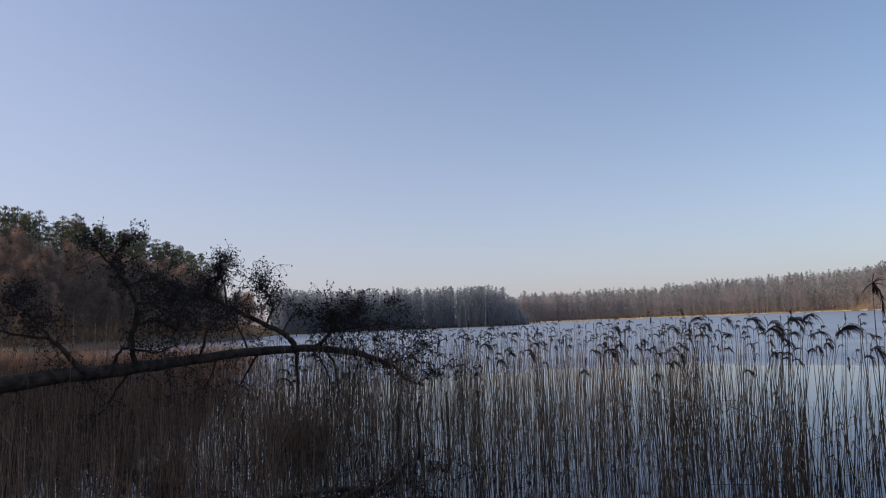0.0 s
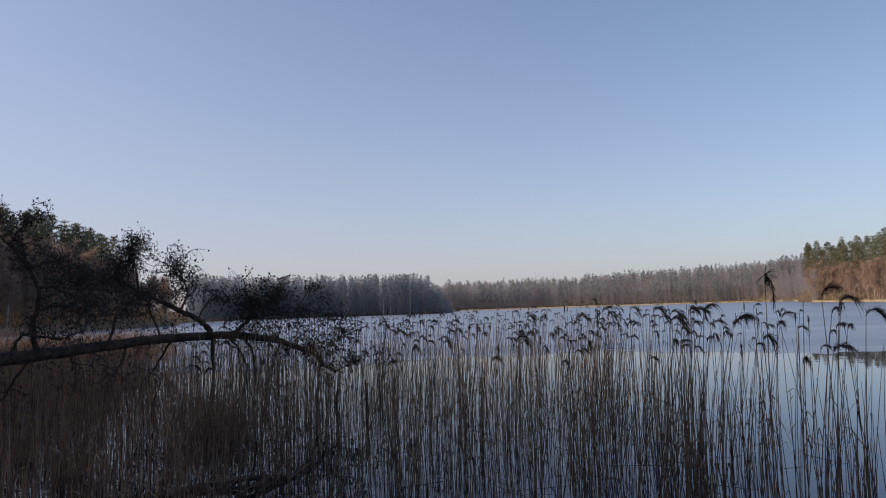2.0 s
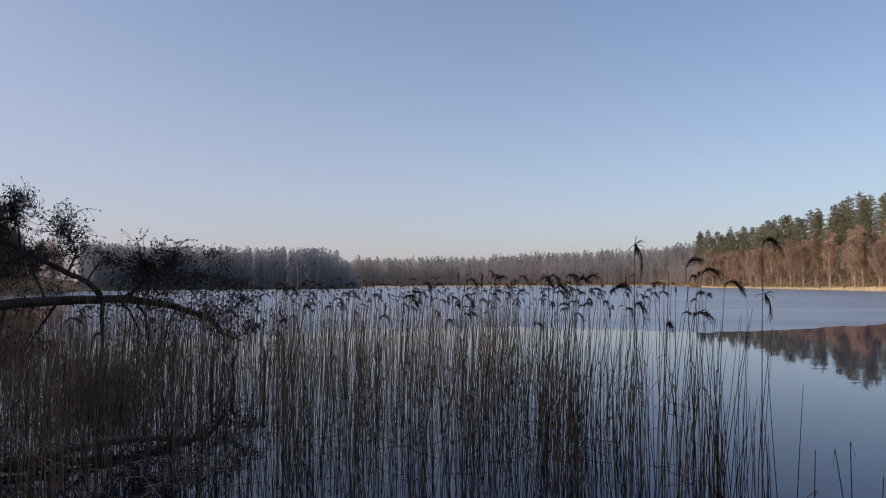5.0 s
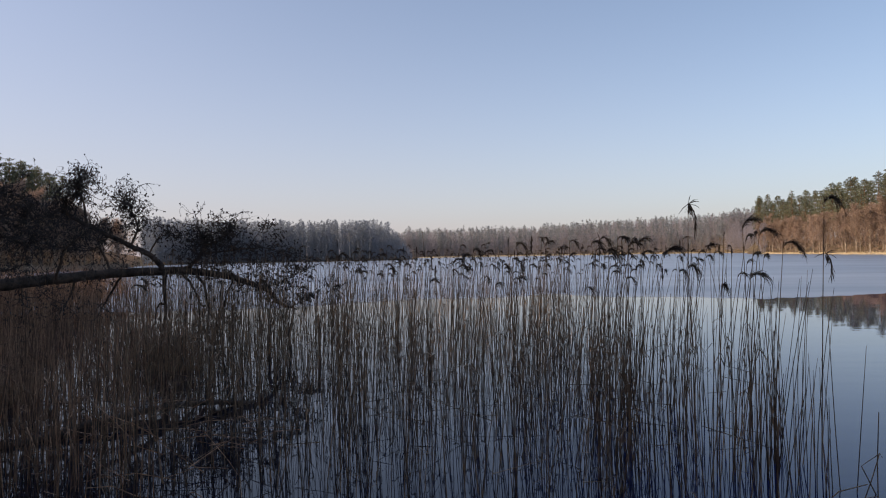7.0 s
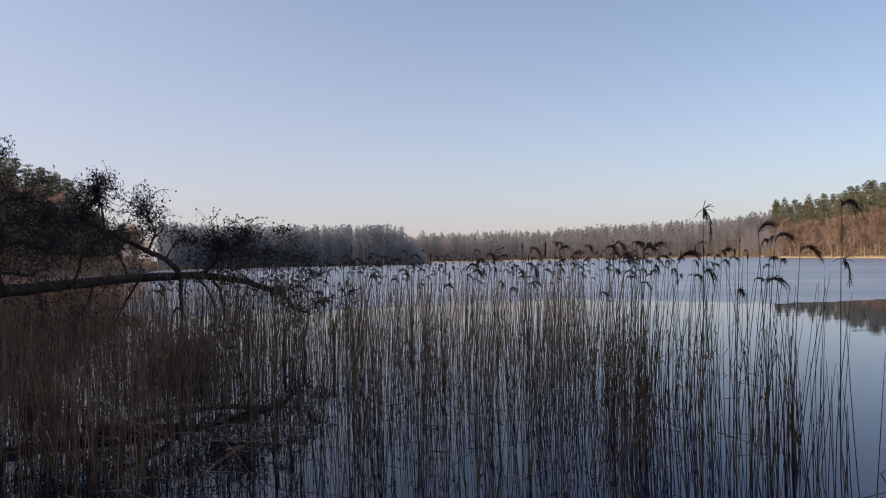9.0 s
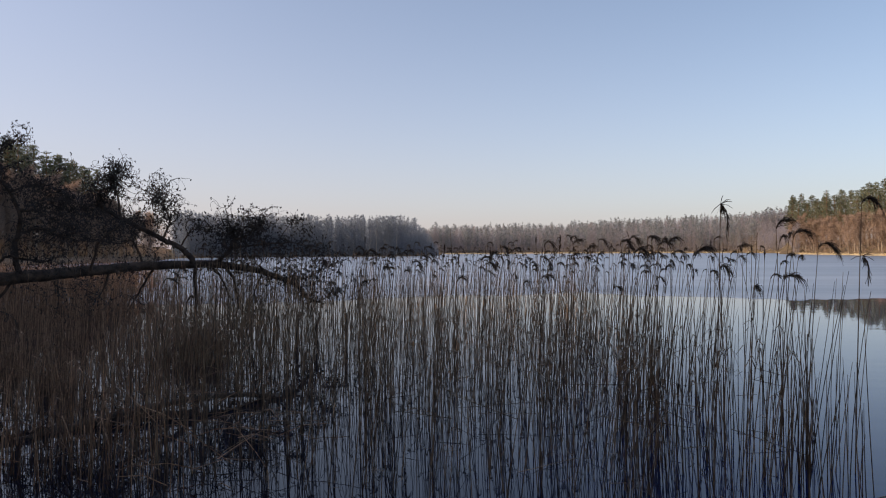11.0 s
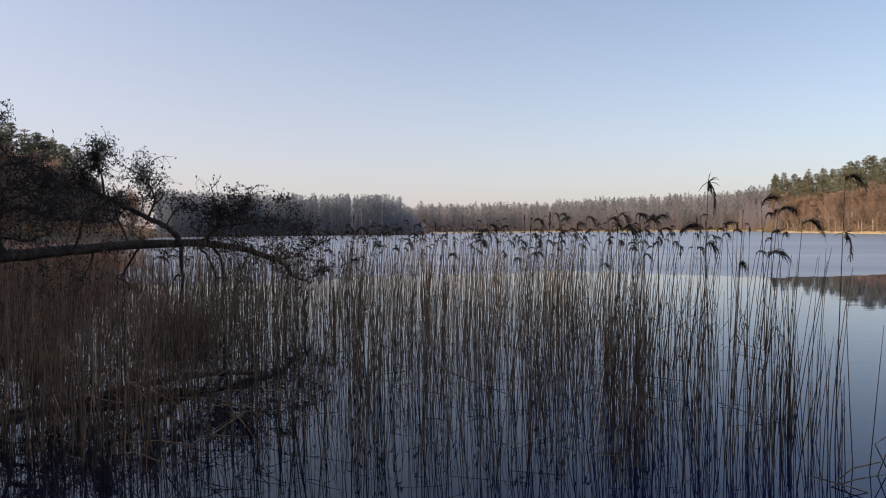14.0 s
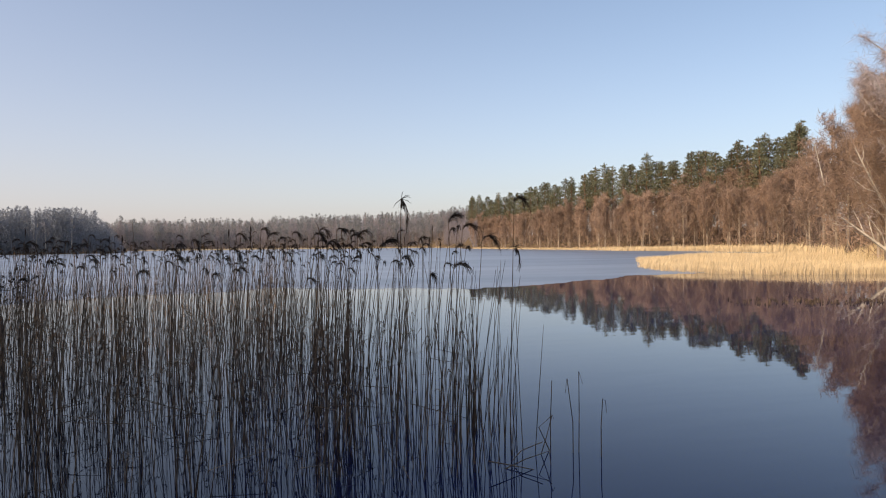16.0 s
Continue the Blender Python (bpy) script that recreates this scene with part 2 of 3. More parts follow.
def build_ice():
    """The rotten spring ice: a thin sheet with a ragged near edge, out to the far shores."""
    edge = [(-120, 55), (-60, 34), (-30, 25), (-16, 25.5), (-9, 28), (-4, 32.5), (3, 33.5), (8, 32), (11, 30.3), (15.3, 32), (20.4, 35.2), (25.4, 38.4),
            (31, 39.5), (37, 50), (44, 66), (60, 82), (110, 90)]
    g = Geo()
    top = []
    rng = random.Random(3)
    for (x0, y0), (x1, y1) in zip(edge, edge[1:]):
        n = max(2, int(math.hypot(x1 - x0, y1 - y0) / 0.3))
        for i in range(n):
            f = i / n
            x, y = x0 + (x1 - x0) * f, y0 + (y1 - y0) * f
            y += 0.5 * noise.noise(Vector((x * 0.35, y * 0.2, 3))) + rng.uniform(-0.12, 0.12)
            y += 3.0 * max(0, noise.noise(Vector((x * 0.22, 4, 8)))) + 0.8 * noise.noise(Vector((x * 1.3, 7, 1)))
            top.append((x, y))
    n = len(top)
    for x, y in top:
        far = Vector((x * 9, 760, 0.012))
        g.v += [Vector((x, y, -0.01)), Vector((x, y, 0.003)), Vector((x * 1.02, y + 3, 0.008)), far]
    for i in range(n - 1):
        q = 4 * i
        for k in range(3):
            g.f.append((q + k, q + 4 + k, q + 5 + k, q + 1 + k))
    ob = new("lake_ice", g.mesh("lake_ice", M_ICE))
    tagged(ob, "grey-blue melting sheet of ice over the lake", "ice", kind="structure")


build_ice()


# ---- trees ----
def tuft(crown, c, out, size, dense, rng):
    """A flattened tuft of needles at the end of a branch."""
    for k in range(dense):
        d = (rdir(rng, 0.25) + out * 0.55).normalized()
        p = c + Vector((d.x, d.y, d.z * 0.45)) * size * rng.uniform(0.0, 0.7)
        crown.sliver(p, d * size * rng.uniform(0.6, 1.0), 0.27 * size, d.cross(rdir(rng)).normalized())


def pine_meshes(rng, h, spread, start, dense=9):
    """A pine: a straight stem and tiers of branches that carry flat tufts of needles."""
    trunk, crown = Geo(), Geo()
    lean = rng.uniform(-0.4, 0.4)

    def stem(f):
        return Vector((lean * f * f, 0.12 * math.sin(5 * f), h * f))

    trunk.tube([stem(i / 7) - Vector((0, 0, 0.4 if i == 0 else 0)) for i in range(8)], [0.20 * (1 - i / 8) + 0.03 for i in range(8)], 6)
    tiers = 17
    for i in range(tiers):
        g = (i + rng.uniform(0, 0.5)) / tiers
        root = stem(start + (1 - start) * g)
        wide = spread * (1 - g) ** 0.85 * min(1, 0.5 + 1.9 * g) + 0.22
        turn = rng.uniform(0, 6.28)
        count = rng.randrange(4, 7)
        for k in range(count):
            a = turn + 6.28 * k / count + rng.uniform(-0.35, 0.35)
            reach = wide * rng.uniform(0.6, 1.15)
            out = Vector((math.cos(a), math.sin(a), 0))
            tip = root + out * reach + Vector((0, 0, reach * (rng.uniform(0.0, 0.3) + 0.35 * g)))
            trunk.tube([root, tip], [0.045, 0.015], 3, False)
            for f in (0.42, 0.7, 0.96):
                if reach * f > 0.3 or f > 0.9:
                    tuft(crown, root.lerp(tip, f) + rdir(rng) * 0.15, out, rng.uniform(0.42, 0.72), dense, rng)
    for k in range(14):
        d = rdir(rng, 1.1)
        crown.sliver(stem(1.0) - Vector((0, 0, 0.5 * rng.random())), d * 0.6, 0.13, d.cross(rdir(rng)).normalized())
    return trunk, crown


def bare_meshes(rng, h, spread, twigs, start=0.25, droop=0.0, width=0.034, count=16):
    """A leafless tree: a stem, rising limbs and a haze of fine twigs."""
    trunk, crown = Geo(), Geo()
    bend = rng.uniform(-0.8, 0.8)
    def stem(f):
        return Vector((bend * f * f, 0.3 * bend * math.sin(3 * f), h * f * 0.97))
    trunk.tube([stem(i / 7) - Vector((0, 0, 0.4 if i == 0 else 0)) for i in range(8)], [0.19 * (1 - i / 7.6) + 0.015 for i in range(8)], 5)
    limbs = []
    for i in range(count):
        f = start + (0.93 - start) * (i + rng.random()) / count
        a = rng.uniform(0, 2 * math.pi)
        reach = spread * (1.05 - 0.75 * f) * rng.uniform(0.7, 1.25)
        root = stem(f)
        out = Vector((math.cos(a), math.sin(a), 0))
        mid = root + out * reach * 0.55 + Vector((0, 0, reach * rng.uniform(0.5, 0.9)))
        tip = root + out * reach + Vector((0, 0, reach * rng.uniform(1.2, 2.0)))
        tip.z = min(tip.z, h * 0.99)
        trunk.tube([root, mid, tip], [0.055, 0.035, 0.012], 3, False)
        limbs.append((root, mid, tip))
    for i in range(twigs):
        root, mid, tip = rng.choice(limbs)
        f = rng.random() ** 0.7
        p = root.lerp(mid, 2 * f) if f < 0.5 else mid.lerp(tip, 2 * f - 1)
        d = rdir(rng, 0.45 - droop)
        ln = rng.uniform(0.45, 1.35)
        p = p + rdir(rng) * rng.uniform(0, 0.8)
        crown.sliver(p, d * ln, width * rng.uniform(0.7, 1.5), d.cross(rdir(rng)).normalized())
    return trunk, crown


def tree_kind(kind, trunk, crown, m_trunk, m_crown, label, category, group):
    root = new(kind)
    part("trunk", trunk, m_trunk, root)
    part("crown", crown, m_crown, root)
    tagged(root, label, category, group)
    return root


def pines(where, sizes, dense=9):
    return [tree_kind("pine_tree", *pine_meshes(R, h, w, st, dense), M_PINEBARK, M_NEEDLE, "tall green pine with an open crown " + where,
                      "pine tree", "pines " + where) for h, w, st in sizes]


def bares(where, sizes, twigs=3400, width=0.06):
    return [tree_kind("bare_tree", *bare_meshes(R, h, w, twigs, 0.16, 0.0, width, 22), M_GREYBARK, M_TWIGS, "leafless reddish-brown alder " + where,
                      "bare tree", "leafless trees " + where) for h, w in sizes]


SUNNY, SHADY = "in the sunlit shore forest", "in the shaded shore forest"
PINES = pines(SUNNY, ((20, 4.3, 0.36), (21.5, 3.9, 0.40), (19, 4.7, 0.32), (21, 3.6, 0.34), (20.5, 4.4, 0.44)))
BARES = bares(SUNNY, ((14, 3.4), (15.5, 3.0), (12.5, 3.6)))
SPIT_BARES = bares("at the root of the spit", ((14, 3.2), (15, 3.0), (12.5, 3.4)), 8500, 0.022)
DIM_PINES = pines(SHADY, ((20, 4.1, 0.34), (21.5, 3.8, 0.36), (20.5, 3.6, 0.3), (21, 4.2, 0.4)))
DIM_BARES = bares(SHADY, ((14, 3.3), (15.5, 3.0), (12.5, 3.6)))
ready = set()


def plant(kinds, x, y, scale, turn):
    """Stand one tree of a kind on the ground: the first stands itself, then copies."""
    k = R.randrange(len(kinds))
    m = Matrix.Translation((x, y, ground_z(x, y) - 0.1)) @ Matrix.Rotation(turn, 4, "Z")
    proto = kinds[k]
    if proto not in ready:
        ready.add(proto)
        ob = proto
    else:
        ob = copy_thing(proto, m)
    ob.matrix_basis = m @ Matrix.Diagonal((scale, scale, scale, 1))


def polar(az, r):
    return CX + r * math.sin(radians(az)), CY + r * math.cos(radians(az))


def wood(az0, az1, rows, kinds, gap, low, high):
    """Trees along the shore between two bearings, row behind row."""
    for back in rows:
        az = az0
        while az < az1:
            r = table(SHORE, az) + back + R.uniform(-3, 3)
            x, y = polar(az + R.uniform(-0.2, 0.2), r)
            plant(kinds, x, y, R.uniform(low, high), R.uniform(0, 6.28))
            az += math.degrees(gap / r) * R.uniform(0.6, 1.4)


# the forest on the sunny shore
wood(19.1, 48.6, (4, 9), BARES, 4.2, 0.75, 1.05)
wood(19.1, 48.6, (15, 22), BARES, 4.6, 0.92, 1.12)
wood(36, 48.4, (27,), BARES, 4.4, 1.1, 1.3)
wood(49.3, 53, (4, 9, 14, 20), SPIT_BARES, 2.3, 0.9, 1.15)
wood(49.6, 58, (1, 7), SPIT_BARES, 2.8, 0.7, 0.95)
wood(19.1, 44.9, (29, 36, 44, 53), PINES, 4.2, 1.03, 1.24)
wood(51, 62, (12, 22), SPIT_BARES, 4.0, 0.9, 1.1)
# the forest on the shaded shore
wood(-52, -31, (4, 8), DIM_BARES, 3.2, 0.75, 1.05)
wood(-52, -33.5, (13, 18, 25), DIM_BARES, 3.4, 1.0, 1.25)
wood(-50, -35.0, (32, 37, 43), DIM_PINES, 2.9, 1.03, 1.2)
# the wood on the near bank, whose shade lies over the reeds
def bank_wood():
    rng = random.Random(31)
    kinds = [pine_meshes(rng, h, w, st, 6) for h, w, st in ((20, 3.4, 0.4), (21, 3.0, 0.3))]
    places = [(rng.uniform(-48, 24), rng.uniform(-34, 26)) for i in range(150)]
    places = [(x, y) for x, y in places if not -67 < math.degrees(math.atan2(x - CX, y)) < 95 and ground_z(x, y) > 0.3 and math.hypot(x, y) > 7]
    edge = [(rng.uniform(-52, -17), rng.uniform(-10, 17)) for i in range(90)]
    places += [(x, y) for x, y in edge if math.degrees(math.atan2(x - CX, y)) < -67]
    places += [(-11.5, -0.5), (-13.5, 1.2), (-16, 0.5), (-18.5, 2.5), (-15, -3), (-20, -1), (-12.5, -3.5), (-22, 4), (-17.5, 4.6), (-14.5, 3.2), (-24, 1)]
    stems, needles = Geo(), Geo()
    for x, y in places:
        m = (Matrix.Translation((x, y, ground_z(x, y) - 0.1)) @ Matrix.Rotation(rng.uniform(0, 6.28), 4, "Z")) @ Matrix.Scale(rng.uniform(0.8, 1.12), 4)
        for source, goal in zip(rng.choice(kinds), (stems, needles)):
            base = len(goal.v)
            goal.v += [m @ v for v in source.v]
            goal.f += [tuple(base + k for k in face) for face in source.f]
    wood_ob = new("bank_wood", stems.mesh("bank_wood", M_PINEBARK))
    tagged(wood_ob, "tall pines crowding the near bank of the lake", "wood", kind="stuff")
    tagged(part("needles", needles, M_NEEDLE, wood_ob), kind="stuff")


bank_wood()


def undergrowth(name, az0, az1, count, label):
    """Brushwood and saplings along the foot of a forest."""
    gu = Geo()
    rng = random.Random(len(name))
    for i in range(count):
        az = rng.uniform(az0, az1)
        x, y = polar(az, table(SHORE, az) + rng.uniform(2, 38))
        p = Vector((x, y, ground_z(x, y) + 10 * rng.random() ** 1.5))
        d = rdir(rng, 0.9) * rng.uniform(0.8, 2.0)
        gu.sliver(p, d, rng.uniform(0.05, 0.11), d.cross(rdir(rng)).normalized())
    tagged(new(name, gu.mesh(name, M_TWIGS)), label, "undergrowth", kind="stuff")


undergrowth("undergrowth", 19.1, 58, 48000, "brown leafless brushwood at the foot of the sunlit forest")
undergrowth("shaded_undergrowth", -54, -30, 34000, "brown leafless brushwood at the foot of the shaded forest")


def birch(az, r, h, lean, spread, twigs, seed, label, limbs=18, group="birches at the end of the spit"):
    rng = random.Random(seed)
    trunk, crown = bare_meshes(rng, h, spread, twigs, 0.3, 0.75, 0.018, limbs)
    ob = tree_kind("birch_tree", trunk, crown, M_BIRCH, M_BIRCHTWIG, label, "birch tree", group)
    x, y = polar(az, r)
    ob.matrix_basis = Matrix.Translation((x, y, ground_z(x, y) - 0.1)) @ Matrix.Rotation(radians(-az), 4, "Z") @ Matrix.Rotation(radians(lean), 4, "Y")


birch(51.2, 66, 18.5, -4, 4.4, 6500, 3, "tall white birch with fine drooping bare twigs")
birch(52.6, 60, 18, -8, 4.3, 4500, 4, "tall white birch with fine drooping bare twigs")
birch(51.3, 64, 10.0, -27, 1.6, 220, 6, "leaning pale dead birch with few twigs", 7)
birch(46.4, 118, 16.0, -9, 1.8, 700, 8, "slender pale birch at the edge of the forest", 8)
birch(51.0, 60, 6.0, -48, 2.0, 200, 9, "low pale birch leaning far over the reeds", 6)


# ---- far woods ----
def far_wood(name, material, az0, az1, deep, count, tall, needle, label, end=90.0, taper=1.0, least=0.0, fine=1.0):
    """Many trees of a far wood in one mesh: stems with rounded crowns of small tufts. It thins out and sinks towards the bearing end."""
    gt = Geo()
    rng = random.Random(len(name))
    for i in range(count):
        az = rng.uniform(az0, az1)
        r = max(table(SHORE, min(az, -9.05) if end < 0 else az), least) + 1.5 + deep * rng.random() ** 1.6
        x, y = polar(az, r)
        z = max(0.0, ground_z(x, y))
        h = tall * rng.uniform(0.8, 1.1) * (1 + 0.07 * noise.noise(Vector((az * 0.9, 3, 1)))) * min(1, 0.14 + 0.86 * max(0, (end - az) / taper))
        w = h * rng.uniform(0.1, 0.15)
        right = Vector((math.cos(radians(az)), -math.sin(radians(az)), 0))
        gt.ribbon([(x, y, z), (x, y, z + h * 0.85)], [0.2, 0.08], right)
        low = 0.06 if end < 0 else 0.3 if needle else 0.12
        for k in range(int((115 if end < 0 else 92) / fine)):
            f = low + (1 - low) * rng.random()
            g = (f - low) / (1 - low)
            wide = w * min(1, 0.45 + 1.6 * g) * (1 - g ** 2.6) ** 0.75 + 0.12
            a = rng.uniform(0, 6.28)
            q = rng.random() ** 0.5
            p = Vector((x + wide * q * math.cos(a), y + wide * q * math.sin(a), z + h * f))
            d = rdir(rng, 0.45 if needle else 0.9) * h * fine * (0.055 if needle else 0.07)
            gt.sliver(p, d, (0.03 if needle else 0.014) * h * fine, d.cross(rdir(rng)).normalized())
    ob = new(name, gt.mesh(name, material))
    tagged(ob, label, "wood", kind="stuff")


far_wood("headland_wood", M_FARPINE_HAZED, -29.5, -8.45, 46, 900, 17.6, True, "dark conifer wood on a low headland across the ice", -8.2, 2.2, 0, 0.7)
far_wood("headland_fringe", M_FARPINE_HAZED, -29.5, -8.4, 7, 320, 9.5, False, "dim leafless trees at the foot of the headland wood", -8.0, 1.8)
far_wood("far_wood", M_FARWOOD_HAZED, -12.5, 19.2, 130, 2500, 17.5, False, "hazy leafless wood on the far shore of the lake", least=590, fine=0.75)
far_wood("far_conifers", M_RIDGE_HAZED, -12.5, 19.2, 190, 900, 20, True, "conifers along the ridge of the far shore", least=590)
far_wood("spur_wood", M_FARWOOD_HAZED, 16.6, 19.4, 250, 620, 14, False, "hazy leafless wood on the slope behind the sunlit forest", fine=0.8)
for az in (-24.6, -21.0, -17.4, -14.2, -13.6, -12.0):
    birch(az, table(SHORE, az) + 2, R.uniform(13, 16), R.uniform(-4, 4), 2.2, 260, int(-az * 10), "slender pale birch in front of the headland wood", 8,
          "birches before the headland wood")


def far_brush():
    gb = Geo()
    rng = random.Random(17)
    for i in range(16000):
        az = rng.uniform(-12.5, 19.1)
        x, y = polar(az, (max(590, table(SHORE, az)) if az < 0 else table(SHORE, az)) + rng.uniform(0, 30))
        p = Vector((x, y, ground_z(x, y) + 6 * rng.random() ** 1.5))
        d = rdir(rng, 0.9) * rng.uniform(1.0, 2.0)
        gb.sliver(p, d, rng.uniform(0.12, 0.28), d.cross(rdir(rng)).normalized())
    tagged(new("far_brush", gb.mesh("far_brush", M_FARWOOD_HAZED)), "hazy brushwood along the far shore", "undergrowth", kind="stuff")


far_brush()


# ---- pale reed belts in the sun ----
def straw_bed(name, inside, box, count, low, high, label, wide=0.05, swell=lambda x, y: 1.0, material=M_STRAW):
    gs = Geo()
    rng = random.Random(len(name) + 5)
    made = 0
    while made < count:
        x, y = rng.uniform(box[0], box[1]), rng.uniform(box[2], box[3])
        if not inside(x, y):
            continue
        made += 1
        z = max(0, ground_z(x, y)) - 0.05
        h = rng.uniform(low, high) * (0.9 + 0.2 * noise.noise(Vector((x * 0.2, y * 0.2, 1)))) * swell(x, y)
        d = Vector((rng.uniform(-0.16, 0.24), rng.uniform(-0.15, 0.15), 1)) * h
        a = rng.uniform(0, 3.14)
        side = (math.cos(a), math.sin(a), 0)
        p = Vector((x, y, z))
        gs.ribbon([p, p + d * 0.55, p + d + Vector((0.1 * h, 0, -0.03))], [wide, wide * 0.9, wide * 0.3], side)
    ob = new(name, gs.mesh(name, material))
    tagged(ob, label, "reeds", kind="stuff")


def in_poly(x, y, poly):
    hit = False
    for (x0, y0), (x1, y1) in zip(poly, poly[1:] + poly[:1]):
        if (y0 > y) != (y1 > y) and x < (x1 - x0) * (y - y0) / (y1 - y0) + x0:
            hit = not hit
    return hit


SPIT = [(43.5, 68), (38, 58), (33, 51), (30, 43), (30.4, 37.4), (31.8, 35.2), (35, 33.4), (39, 32.2), (56, 30), (60, 48), (74, 74), (66, 86)]
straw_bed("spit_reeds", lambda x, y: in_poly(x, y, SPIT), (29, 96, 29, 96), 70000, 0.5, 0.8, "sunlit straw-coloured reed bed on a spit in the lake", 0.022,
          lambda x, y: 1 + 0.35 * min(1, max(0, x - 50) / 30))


def belt(az0, az1, wide):
    def inside(x, y):
        az = math.degrees(math.atan2(x - CX, y))
        return az0 < az < az1 and -wide < math.hypot(x - CX, y) - table(SHORE, az) < 3
    return inside


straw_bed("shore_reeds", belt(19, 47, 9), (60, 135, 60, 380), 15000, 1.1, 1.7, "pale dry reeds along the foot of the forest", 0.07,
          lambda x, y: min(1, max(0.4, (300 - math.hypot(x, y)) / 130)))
straw_bed("shaded_shore_reeds", belt(-56, -30, 24), (-125, -55, 40, 200), 10000, 1.1, 1.7, "tan reeds, darkened for shade, along the wooded shore", 0.07, material=M_STRAW_SHADED)
straw_bed("back_reeds", lambda x, y: x < -0.50 * y - 3 - 3 * noise.noise(Vector((x * 0.2, y * 0.2, 6))), (-58, -14, 16.8, 44), 24000, 1.35, 1.95,
          "dense old reeds behind the fallen tree", 0.014, material=M_THICKET)
straw_bed("far_shore_reeds", belt(-7.9, 19, 8), (-105, 180, 480, 640), 5000, 0.7, 1.2, "thin pale line of reeds on the far shore", 0.3)


# ---- the reeds before the camera ----
def reed(gs, gh, x, y, h, rng, plume=1.0, lean=None, bow=None, r=0.0042, z0=-0.25, style="arch"):
    """One reed: a jointed stem, dry leaf blades and, where it has kept it, a drooping one-sided plume."""
    if lean is None:
        lean = (rng.gauss(0.015, 0.065), rng.gauss(0, 0.06))
    if bow is None:
        bow = rng.gauss(0.03, 0.05)
    pts = []
    steps = 3 if plume == 0 and y > 8 else 5
    for i in range(steps + 1):
        f = i / steps
        pts.append(Vector((x + lean[0] * h * f + bow * h * f * f, y + lean[1] * h * f, z0 + (h - z0) * f)))
    shift = pts[-1] - Vector((x, y, h))
    pts = [p - Vector((shift.x, shift.y, 0)) for p in pts]
    gs.tube(pts, [r * (1 - 0.6 * (i / steps) ** 2) for i in range(steps + 1)], 3, False)
    if plume > 0:
        plume_on(gh, pts[-1], rng, plume, style)
    return pts


def plume_on(gh, tip, rng, size, style):
    """The seed plume: a curved axis with short branchlets. style: arch over, hang down along the stem, or stay closed like a bud."""
    a = rng.gauss(0.0, 0.1 if style == "hang" else 0.4 if size > 0.7 else 0.8)
    out = Vector((math.cos(a), math.sin(a), 0))
    ln = 0.25 * size * rng.uniform(0.85, 1.15)
    up = Vector((0, 0, 1))
    if style == "bud":
        axis = [tip + up * ln * k + out * 0.004 * k for k in (-0.05, 0.05, 0.15, 0.25, 0.35, 0.45, 0.55)]
    elif style == "hang":
        axis = [tip, tip + out * ln * 0.06, tip + out * ln * 0.12 - up * 0.03, tip + out * ln * 0.2 - up * ln * 0.25, tip + out * ln * 0.23 - up * ln * 0.5,
                tip + out * ln * 0.22 - up * ln * 0.75, tip + out * ln * 0.2 - up * ln]
    else:
        bend = rng.uniform(1.3, 2.9)
        axis = [tip - up * ln * 0.25]
        for k in range(6):
            w = bend * (k + 0.5) / 6
            axis.append(axis[-1] + (up * math.cos(w) + out * math.sin(w)) * ln * 0.086)
    gh.tube(axis, [0.0035, 0.0034, 0.0032, 0.003, 0.0028, 0.0025, 0.002], 3, False)
    if style == "hang":
        for k in range(9):
            d = (out * rng.uniform(-0.3, 1.0) + up * rng.uniform(-0.2, 0.6)).normalized() * 0.1
            gh.ribbon([tip, tip + d * 0.6, tip + d - up * 0.02], [0.005, 0.007, 0.002], d.cross(rdir(rng)).normalized())
    for k in range(int(66 * size) + 12):
        at = rng.randrange(0, 6) if style != "arch" else min(5, int(6 * rng.random() ** 0.7))
        p = axis[at].lerp(axis[at + 1], rng.random())
        run = (axis[at + 1] - axis[at]).normalized()
        if style == "bud":
            d, b, sag = Vector((rng.gauss(0, 0.15), rng.gauss(0, 0.15), 1)), ln * rng.uniform(0.2, 0.35), 0.1
        elif style == "hang":
            d, b, sag = Vector((rng.gauss(0.1, 0.2), rng.gauss(0, 0.2), -1)), ln * rng.uniform(0.2, 0.4), 0.1
        else:
            d, b, sag = run * 0.9 + out * 0.25 + Vector((rng.gauss(0, 0.28), rng.gauss(0, 0.28), rng.uniform(-0.5, 0.2))), ln * rng.uniform(0.22, 0.6), rng.uniform(0.2, 0.9)
        d.normalize()
        w = 0.0046 * rng.uniform(0.6, 1.4) * (0.45 + 0.55 * size)
        side = d.cross(rdir(rng)).normalized()
        gh.ribbon([p, p + d * b * 0.45, p + d * b * 0.8 - up * b * sag * 0.4, p + d * b - up * b * sag], [w * 0.5, w, w * 0.9, w * 0.3], side)


def leaf(gs, p, rng, ln):
    a = rng.uniform(0, 6.28)
    out = Vector((math.cos(a), math.sin(a), 0))
    q = p + out * ln * 0.5 + Vector((0, 0, ln * rng.uniform(-0.1, 0.5)))
    e = p + out * ln + Vector((0, 0, -ln * rng.uniform(0.0, 0.7)))
    w = rng.uniform(0.006, 0.012)
    gs.ribbon([p, q, e], [w, w, w * 0.3], (-out.y, out.x, 0))


